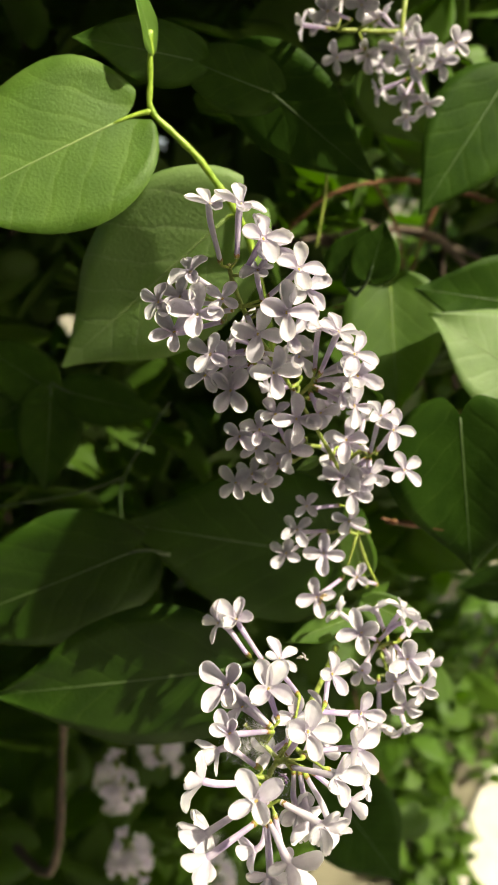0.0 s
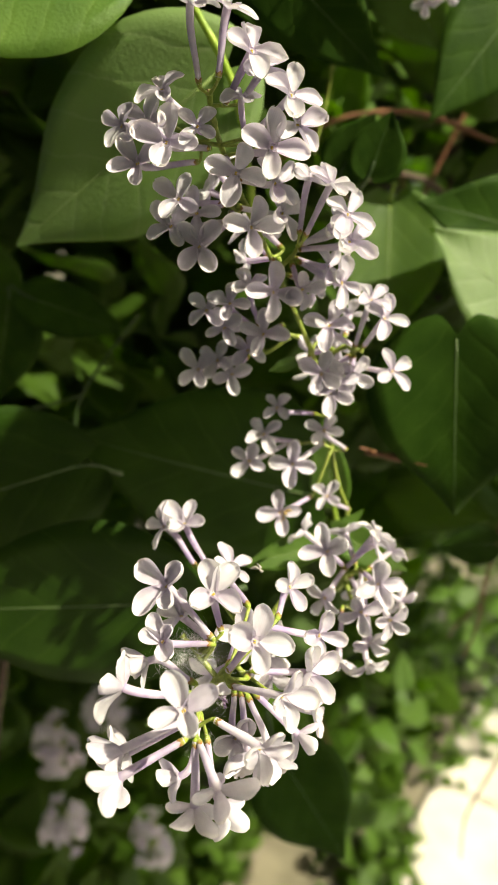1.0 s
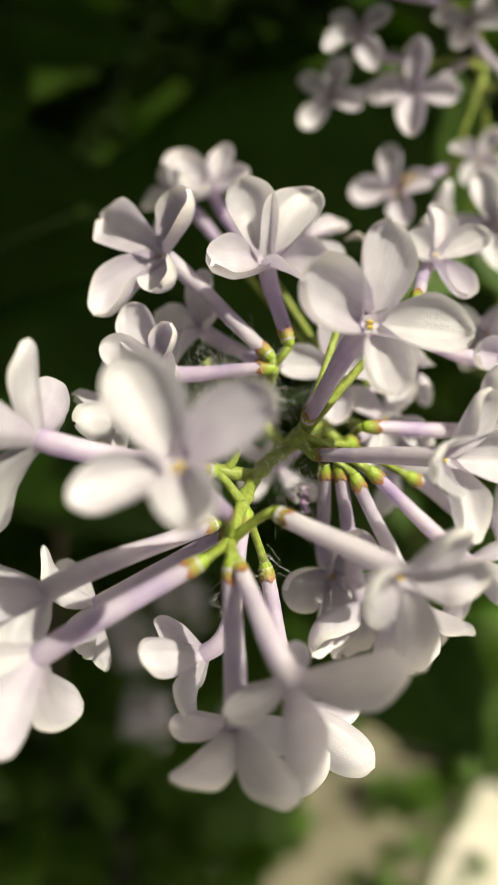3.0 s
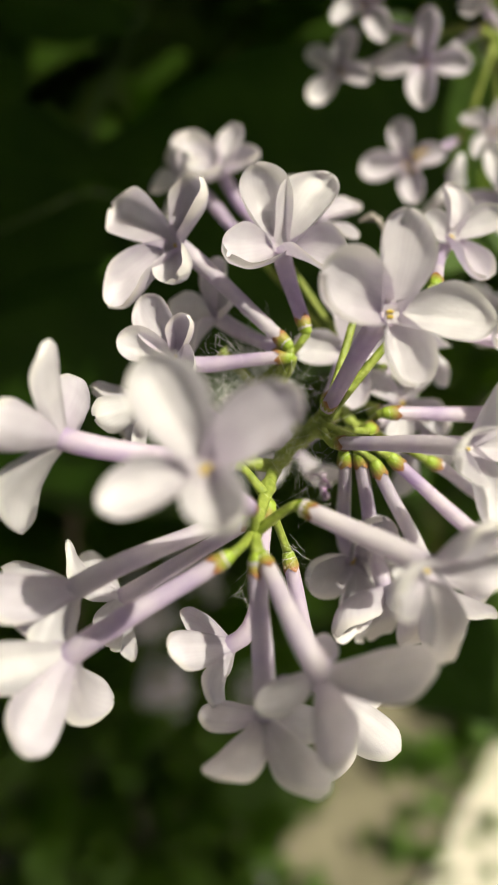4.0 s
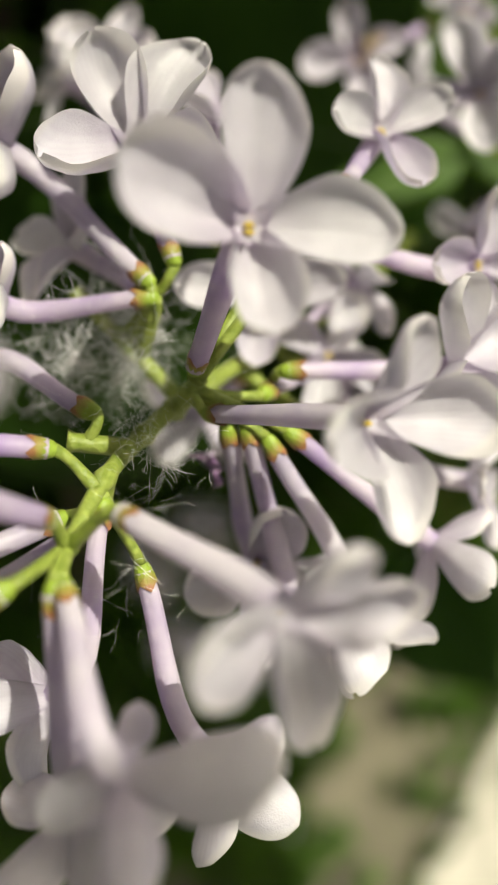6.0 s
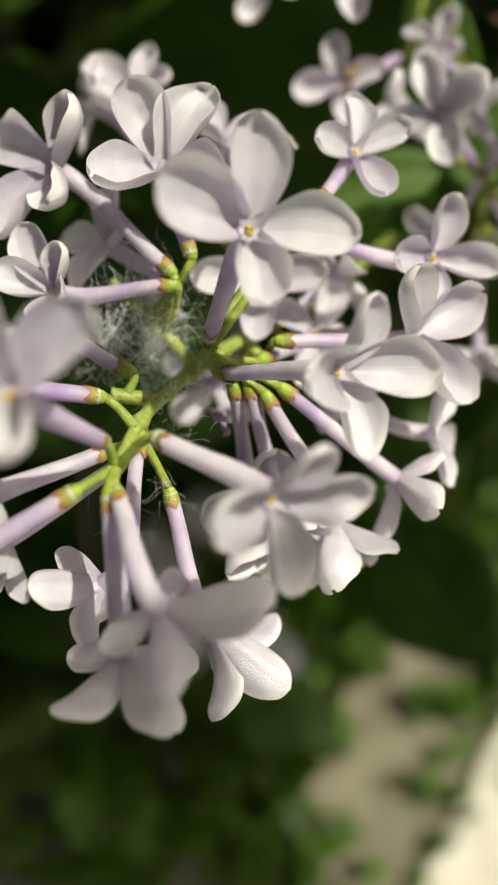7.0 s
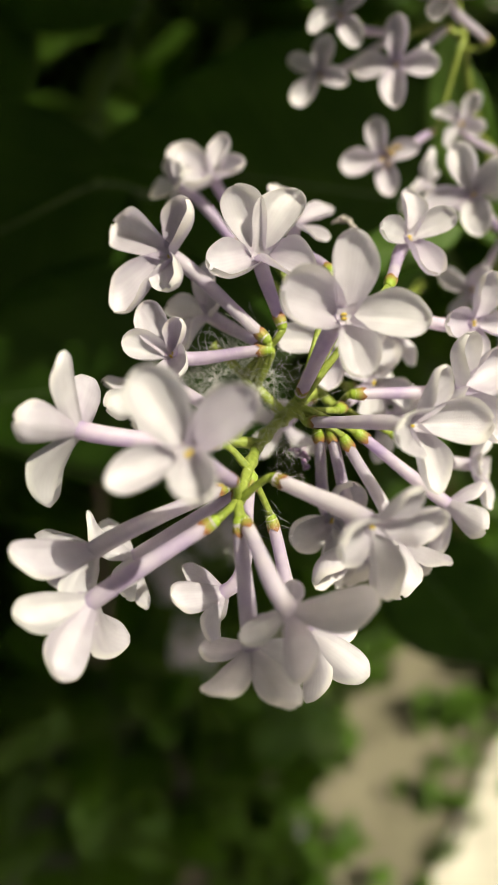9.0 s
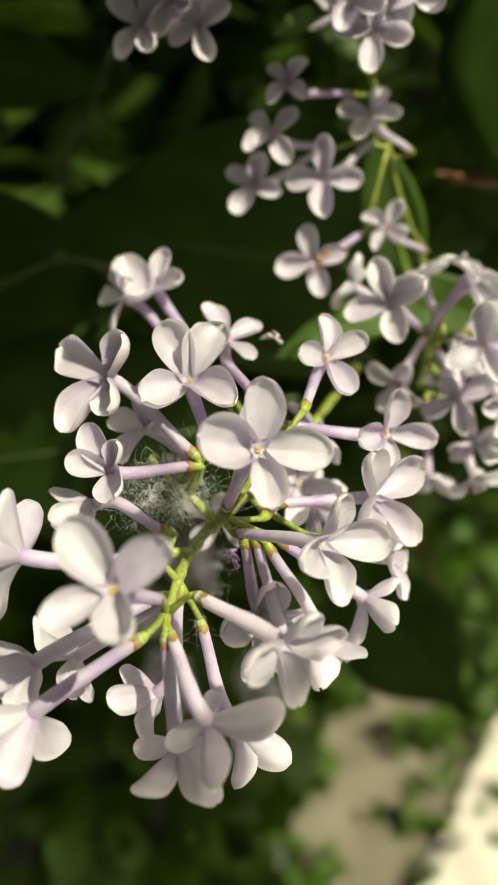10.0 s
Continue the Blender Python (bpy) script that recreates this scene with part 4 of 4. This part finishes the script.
# ---- flower clusters deeper in the bush ----


def far_panicle(foot, tip, count, seed):
    rng = random.Random(seed)
    A, B = Vector(foot), Vector(tip)
    ob = panicle("pale lilac flower cluster deeper in the bush", [([A, A.lerp(B, 0.5) + Vector((0.004, 0, 0.003)), B], 0.0015, 0.0008)])
    away = (B - A).normalized()
    for _ in range(count):
        u = rng.uniform(0.25, 1.0)
        out = Vector((rng.gauss(0, 1), rng.gauss(-0.6, 0.8), rng.gauss(0.2, 0.8))).normalized()
        p = A.lerp(B, u)
        way = (out + away * 0.3).normalized()
        floret(ob, p + way * (0.022 - 0.008 * u), p + way * 0.009, way, rng.uniform(0, 90), rng.uniform(0.012, 0.015))
    return ob


far_panicle((-0.105, 0.52, 0.70), (-0.100, 0.49, 0.765), 26, 31)
far_panicle((-0.100, 0.53, 0.62), (-0.095, 0.50, 0.680), 26, 32)
far_panicle((-0.030, 0.53, 0.62), (-0.025, 0.50, 0.675), 22, 33)
far_panicle((-0.070, 0.53, 0.73), (-0.066, 0.50, 0.785), 20, 34)
far_panicle((-0.105, 0.81, 0.015), (-0.050, 0.78, 0.022), 22, 35)

# ---- woody stems of the bush ----
for points, r in (
    ([(-0.30, 0.95, -0.02), (-0.28, 0.80, 0.60), (-0.22, 0.72, 1.05), (-0.14, 0.70, 1.50)], 0.008),
    ([(0.14, 0.60, 1.00), (0.08, 0.50, 1.13), (-0.05, 0.47, 1.17)], 0.004),
    ([(0.30, 0.70, 1.06), (0.17, 0.62, 1.13), (0.06, 0.60, 1.16)], 0.003),
    ([(0.20, 0.66, 0.95), (0.15, 0.62, 1.10), (0.16, 0.64, 1.30)], 0.003),
    ([(0.10, 0.75, 1.00), (0.15, 0.72, 1.14), (0.19, 0.72, 1.22)], 0.002),
    ([(0.16, 0.58, 1.12), (0.10, 0.48, 1.155), (0.02, 0.45, 1.15)], 0.003),
):
    twig(points, r, r * 0.5, BARK, "dark brown woody stem of the lilac bush")

# ---- ground ----


def slab(name, x0, y0, x1, y1, z0, z1, mat, label, category, cells=1):
    bm = bmesh.new()
    bmesh.ops.create_cube(bm, size=1.0, matrix=Matrix.Translation(((x0 + x1) / 2, (y0 + y1) / 2, (z0 + z1) / 2)) @ Matrix.Diagonal((x1 - x0, y1 - y0, z1 - z0, 1)))
    bmesh.ops.bevel(bm, geom=bm.edges[:], offset=0.006, segments=2, affect="EDGES")
    me = bpy.data.meshes.new(name)
    bm.to_mesh(me)
    bm.free()
    me.materials.append(mat)
    return tagged(new(name, me), label, category, kind="structure")


def soil_ground():
    verts, faces, n = [], [], 60
    xs = [(-1 + 2 * i / n) for i in range(n + 1)]
    for i in xs:
        for j in xs:
            x, y = 3 * i + 60 * i ** 7, 1.0 + 3 * j + 60 * j ** 7
            near = math.exp(-(x * x + (y - 1) ** 2) / 4)
            verts.append((x, y, near * 0.02 * noise.noise((x * 6, y * 6, 0.0)) - 0.01))
    for i in range(n):
        for j in range(n):
            a = i * (n + 1) + j
            faces.append((a, a + n + 1, a + n + 2, a + 1))
    return tagged(new("ground", mesh_of("ground", verts, faces, SOIL)), "dry brown soil under the bush", "ground", kind="structure")


soil_ground()
# Only the far slabs show; the nearer ones are added to bounce light.
for k in range(6):
    stone = slab("pavement" if k == 0 else "pavement.%03d" % k, 0.0, -3.615 + 0.805 * k, 2.4, -2.815 + 0.805 * k, -0.05, 0.006, PAVING, "pale sunlit concrete paving, carried on out of view to bounce light", "pavement")
    stone.matrix_world = pose(0.285, 1.0, 0, 0, 0, -30)

# Wall added behind the camera to cut the skylight on the bush.
PLASTER = plain("grey_plaster", (0.16, 0.15, 0.13), (0.24, 0.22, 0.19), 3, 0.9, depth=0.002)
slab("wall_south", -4.0, -1.75, 4.0, -1.50, -0.1, 2.1, PLASTER, "plain grey wall added out of view to block skylight", "wall")

# ---- the bush's further leaves ----


def foliage(name, count, place, size, seed, mat, label, tilt=1.0):
    """Many single leaves, each its own little blade, in one mesh."""
    rng = random.Random(seed)
    verts, faces = [], []
    kinds = []
    for k in range(5):
        v, f = blade_mesh(rng.uniform(0.55, 0.8), rng.uniform(0.05, 0.25), rng.uniform(0, 0.2), 0.1, k, mat, 11, 4)
        kinds.append(([Vector(q) for q in v], f))
    for _ in range(count):
        p = Vector(place(rng))
        s = size * rng.uniform(0.55, 1.15)
        e = Euler((rng.gauss(0.5 * tilt, 0.55 * tilt), rng.gauss(0, 0.5 * tilt), rng.uniform(0, 6.283)))
        m = Matrix.LocRotScale(p, e, (s, s, s))
        v, f = kinds[rng.randrange(5)]
        o = len(verts)
        verts += [m @ q for q in v]
        faces += [tuple(i + o for i in fc) for fc in f]
    return tagged(new(name, mesh_of(name, verts, faces, mat)), label, "foliage", kind="stuff")


def clearing(x, y, z):
    """An opening through the bush, towards open ground far behind."""
    d = Vector((x, y - 0.0, z - 1.18))
    k = d.y
    off = math.hypot((x - 0.205 * k) / 1.25, z - 1.18 + 0.055 * k) / max(k, 0.01)
    return off < (0.055 if k < 1 else 0.078) + 0.035 * noise.noise((x * 9, y * 9, z * 9))


def sunbeam(x, y, z):
    """Whether a leaf there would shade the low left side of the bush."""
    t = (z - 0.25) / SUN.z
    return math.hypot(x - SUN.x * t + 0.17, y - SUN.y * t - 0.86) < 0.12


def nook(x, y, z):
    """A small sunny hollow in the bush beside the upper flowers."""
    return y < 0.56 and math.hypot(x - 0.138 * y, z - 1.165 - 0.035 * y) < 0.042 * y


def glade(x, y, z):
    """The way of the sun down to the bright leaves beside the upper flowers."""
    t = (z - 1.172) / SUN.z
    return z > 1.15 and math.hypot(x - SUN.x * t - 0.047, y - SUN.y * t - 0.46) < 0.055


def bright(rng):
    return rng.gauss(0.047, 0.012), rng.uniform(0.43, 0.50), rng.gauss(1.172, 0.018)


def behind(rng):
    while True:
        y = rng.uniform(0.35, 0.85)
        w = 0.12 + 0.40 * y
        x, z = rng.uniform(-w, min(w, 0.32)), 1.18 + rng.uniform(-0.50, 0.40) * y
        if z > 0.42 + 1.3 * max(0.0, x) and not clearing(x, y, z) and not sunbeam(x, y, z) and not nook(x, y, z) and not glade(x, y, z):
            return x, y, z


def thicket(rng):
    """The low side of the bush, behind the edge of the open ground."""
    while True:
        x, y, z = rng.uniform(-0.8, 0.85), rng.uniform(0.50, 1.8), rng.uniform(0.03, 0.86)
        k = 1.12 / (1.12 - z)
        sx, sy = x - z * SUN.x / SUN.z, y - z * SUN.y / SUN.z
        if -0.12 < sx and sy < 0.86 + 0.9 * max(0.0, sx):
            continue
        gx, gy = 0.01 + (x - 0.01) * k, 0.05 + (y - 0.05) * k
        if gy > 0.93 + 0.08 * min(1.0, max(0.0, 12 * gx)) + 0.9 * max(0.0, gx) - 0.22 * min(1.0, max(0.0, -4 * gx)) + 0.22 * noise.noise((gx * 5, gy * 5, 2.0)) and z < 0.85 - 1.3 * max(0.0, x) and noise.noise((x * 6, y * 6, z * 6)) > (0.36 if -0.04 < gx < 0.34 and 1.0 < gy < 1.34 else -0.18):
            return x, y, z


def hedge(rng):
    while True:
        p = rng.uniform(-1.5, 0.75), rng.uniform(1.0, 1.9), rng.uniform(0.6, 2.2)
        sx, sy = p[0] - p[2] * SUN.x / SUN.z, p[1] - p[2] * SUN.y / SUN.z
        bulge = ((p[0] + 0.4) / 1.2) ** 4 + ((p[2] - 1.1) / 1.15) ** 4 + 0.5 * noise.noise((p[0] * 2, p[1] * 2, p[2] * 2))
        if bulge < 1.0 and not clearing(*p) and sy > 0.95 + 1.05 * max(0.0, sx):
            return p


def shrub(rng):
    """Small-leaved growth at the far edge of the paving, in the sun."""
    while True:
        x, y, z = rng.uniform(0.10, 1.15), rng.uniform(1.30, 1.95), rng.uniform(0.0, 1.0)
        if y > 1.18 + 0.32 * x + 0.10 * noise.noise((x * 5, z * 5, 3.0)) + 0.10 * z and noise.noise((x * 7, y * 7, z * 7)) > (0.12 if x < 0.45 else -0.08):
            return x, y, z


def beyond(rng):
    while True:
        x, y, z = rng.uniform(0.2, 1.6), rng.uniform(2.6, 4.2), rng.uniform(0.2, 1.6)
        if ((x - 0.9) / 0.7) ** 2 + ((y - 3.4) / 0.8) ** 2 + ((z - 0.8) / 0.85) ** 2 < 1 and noise.noise((x * 4, y * 4, z * 4)) > 0.0:
            return x, y, z


def herb(rng):
    """Low growth along the edge of the open soil."""
    while True:
        x, y = rng.uniform(-0.35, 0.38), rng.uniform(0.55, 1.35)
        if (y > 0.90 + 0.35 * max(0, x) or x < -0.05 + 0.12 * noise.noise((y * 6, 1.0, 2.0)) or (x < 0.03 and noise.noise((x * 9, y * 9, 8.0)) > 0.22)) and noise.noise((x * 7, y * 7, 5.0)) > (0.22 if 0.02 < x < 0.26 and y > 1.02 else -0.05):
            return x, y, rng.uniform(0.0, 0.06)


def fleck(rng):
    while True:
        x, y, z = rng.uniform(0.02, 0.24), rng.uniform(0.42, 0.66), rng.uniform(1.02, 1.30)
        if noise.noise((x * 14, y * 14, z * 14)) > 0.1 and not (clearing(x, y, z) and rng.random() < 0.7):
            return x, y, z


def fringe(rng):
    """Sprays of small leaves hanging at the bush's sunny side."""
    while True:
        x, y, z = rng.uniform(0.13, 0.36), rng.uniform(0.60, 1.0), rng.uniform(0.62, 1.0)
        if z > 0.55 + 0.9 * x and noise.noise((x * 11, y * 11, z * 11)) > 0.08:
            return x, y, z


def gap(x, y, z):
    """Whether a leaf there would take the sun from the flowers in front."""
    for px, py, pz, r in ((0.006, 0.150, 1.055, 0.095), (0.026, 0.206, 1.105, 0.115), (0.036, 0.19, 1.06, 0.055), (0.000, 0.183, 1.155, 0.14), (0.015, 0.195, 1.135, 0.12), (-0.05, 0.225, 1.185, 0.11), (-0.045, 0.255, 1.15, 0.12), (0.032, 0.21, 1.08, 0.10), (0.058, 0.315, 1.12, 0.05), (0.10, 0.29, 1.125, 0.042), (0.055, 0.29, 1.215, 0.09), (0.03, 0.31, 1.20, 0.06), (0.0, 0.28, 1.215, 0.05), (0.13, 0.54, 1.16, 0.09), (0.078, 0.56, 1.185, 0.08)):
        t = (z - pz) / SUN.z
        if math.hypot(x - SUN.x * t - px, y - SUN.y * t - py) < r:
            return True
    return False


# Leaf mass added beside the view to block light from the left.
def side_shade(rng):
    return rng.uniform(-0.75, -0.36), rng.uniform(-0.1, 1.1), rng.uniform(0.35, 1.5)


def verge(rng):
    p = pose(0.285, 1.0, 0, 0, 0, -30) @ Vector((rng.gauss(-0.01, 0.035), rng.uniform(-0.5, 0.5), rng.uniform(0.0, 0.03)))
    return p.x, p.y, p.z


# Leaves added overhead, mostly out of view, to keep sun off the bush.
def shade_canopy(rng):
    while True:
        p = rng.uniform(-0.8, 0.95), rng.uniform(-0.32, 1.2), rng.uniform(1.32, 1.62)
        if not gap(*p) and not sunbeam(*p) and not glade(*p) and noise.noise((p[0] * 5, p[1] * 5, p[2] * 2)) > -0.42:
            return p


# Shade and sun are partly in the leaf colour: dark green or yellow-green.
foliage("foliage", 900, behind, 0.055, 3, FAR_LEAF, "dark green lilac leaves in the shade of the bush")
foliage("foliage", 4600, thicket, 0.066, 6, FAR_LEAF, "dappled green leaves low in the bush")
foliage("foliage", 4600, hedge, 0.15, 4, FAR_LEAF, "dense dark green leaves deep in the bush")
foliage("foliage", 5200, shrub, 0.036, 7, LIT_YOUNG, "small sunlit yellow-green leaves beside the paving")
foliage("foliage", 420, fringe, 0.03, 8, LIT_YOUNG, "small yellow-green leaves at the sunny side of the bush")
foliage("foliage", 170, fleck, 0.026, 9, LIT_YOUNG, "small bright leaves catching the sun inside the bush")
foliage("foliage", 46, bright, 0.03, 17, LIT_YOUNG, "bright yellow-green leaves in a patch of sun")
foliage("foliage", 1000, beyond, 0.16, 10, LIT_YOUNG, "sunlit leaves of growth on the open ground further off")
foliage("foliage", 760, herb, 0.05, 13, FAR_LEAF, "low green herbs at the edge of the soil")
foliage("foliage", 9600, shade_canopy, 0.06, 5, FAR_LEAF, "green leaves added overhead to shade the bush")
foliage("foliage", 1700, side_shade, 0.075, 15, FAR_LEAF, "dense dark green leaves added at the side to block light")
foliage("foliage", 90, verge, 0.04, 16, FAR_LEAF, "low green weeds along the edge of the paving")

# ---- withered bits ----


def withered(name, at, size, seed, mat, label):
    """A crumpled dry floret or bud scale: a few curled shreds."""
    rng = random.Random(seed)
    ob = thing(name, at, label, "withered floret")
    for k in range(6):
        verts, faces = [], []
        a = rng.uniform(0, 6.28)
        d = Vector((math.cos(a), math.sin(a) * 0.8, rng.uniform(-0.4, 0.8))).normalized()
        side = d.orthogonal().normalized()
        curl = d.cross(side)
        reach = rng.uniform(0.5, 1.0)
        for i in range(7):
            u = i / 6
            p = d * u * reach + curl * 0.45 * math.sin(2.6 * u) * rng.uniform(0.7, 1.2)
            w = 0.16 * math.sin(math.pi * (0.1 + 0.85 * u))
            for q in (-1, 0, 1, 0):
                lift = 0.05 if q else (0.08 if len(verts) % 4 == 1 else 0.0)
                verts.append((p + side * q * w + curl * lift) * size)
        for i in range(6):
            for q in range(4):
                v0, v1 = i * 4 + q, i * 4 + (q + 1) % 4
                faces.append((v0, v1, v1 + 4, v0 + 4))
        faces += [(3, 2, 1, 0), (24, 25, 26, 27)]
        child("shred", mesh_of("shred", verts, faces, mat), ob, Matrix.Identity(4))
    return ob


withered("withered_floret", (0.0202, 0.2015, 1.0680), 0.0026, 3, HUSK, "dry brown shrivelled stamens on a pale floret")
withered("withered_floret", (0.0140, 0.1740, 1.0660), 0.0020, 4, DRY, "grey-brown shrivelled floret behind the open ones")
withered("withered_floret", (0.0080, 0.1545, 1.0462), 0.0024, 5, BUD, "shrivelled purple floret inside the cluster")
withered("withered_floret", (0.0066, 0.1300, 1.0450), 0.0022, 9, TUBE, "crumpled pink-lilac petal among the lower florets")
withered("withered_floret", (-0.0047, 0.1915, 1.1620), 0.0011, 6, HUSK, "tiny brown bud scales at the panicle tip")
withered("withered_floret", (0.0490, 0.2545, 1.0685), 0.0035, 7, RED_BARK, "reddish withered bud scales at a twig end")

# ---- cobweb ----


def cobweb(centre, label, strands=2700, size=1.0, seed=8):
    rng = random.Random(seed)
    C = Vector(centre)
    verts, faces = [], []

    def strand(points, r):
        v, f = sweep(points, [r] * len(points), 3)
        o = len(verts)
        verts.extend(v)
        faces.extend(tuple(i + o for i in fc) for fc in f)

    knots = [Vector((rng.gauss(0, 0.0022), rng.gauss(0, 0.0016), rng.gauss(0, 0.0018))) for _ in range(5)]
    for _ in range(strands):
        if rng.random() < 0.5:
            p = rng.choice(knots) + Vector((rng.gauss(0, 1), rng.gauss(0, 1), rng.gauss(0, 1))) * 0.0006
        else:
            p = Vector((rng.gauss(0, 0.0032), rng.gauss(0, 0.0024), rng.gauss(0, 0.0026)))
        way = Vector((rng.gauss(0, 1), rng.gauss(0, 1), rng.gauss(0, 1))).normalized()
        line, step = [p], rng.uniform(0.00022, 0.00045)
        for _ in range(7):
            way = (way + Vector((rng.gauss(0, 1), rng.gauss(0, 1), rng.gauss(0, 1))) * 0.22).normalized()
            line.append(line[-1] + way * step)
        strand(line, rng.uniform(0.000006, 0.000013))
    for _ in range(strands // 90):
        a = Vector((rng.gauss(0, 0.004), rng.gauss(0, 0.003), rng.gauss(0, 0.004)))
        d = Vector((rng.gauss(0, 1), rng.gauss(0, 0.6), rng.gauss(0, 1))).normalized() * rng.uniform(0.004, 0.009)
        strand([a - d, a, a + d], 0.000007)
    ob = new("cobweb", mesh_of("cobweb", [q * size for q in verts], faces, SILK))
    ob.location = C
    return tagged(ob, label, "cobweb", kind="stuff")


cobweb((0.0012, 0.1560, 1.0540), "tangled white cobweb strung between the florets", 1050)
wisp = cobweb((0.0070, 0.1455, 1.0530), "wisp of cobweb on the green flower stalk", 190, 0.55, 21)
cobweb((0.0068, 0.1385, 1.0485), "thin wisp of cobweb between the flower tubes", 45, 0.9, 22)

# the lens keeps its focus on the stalk of the nearest panicle
cam.data.dof.focus_object = wisp
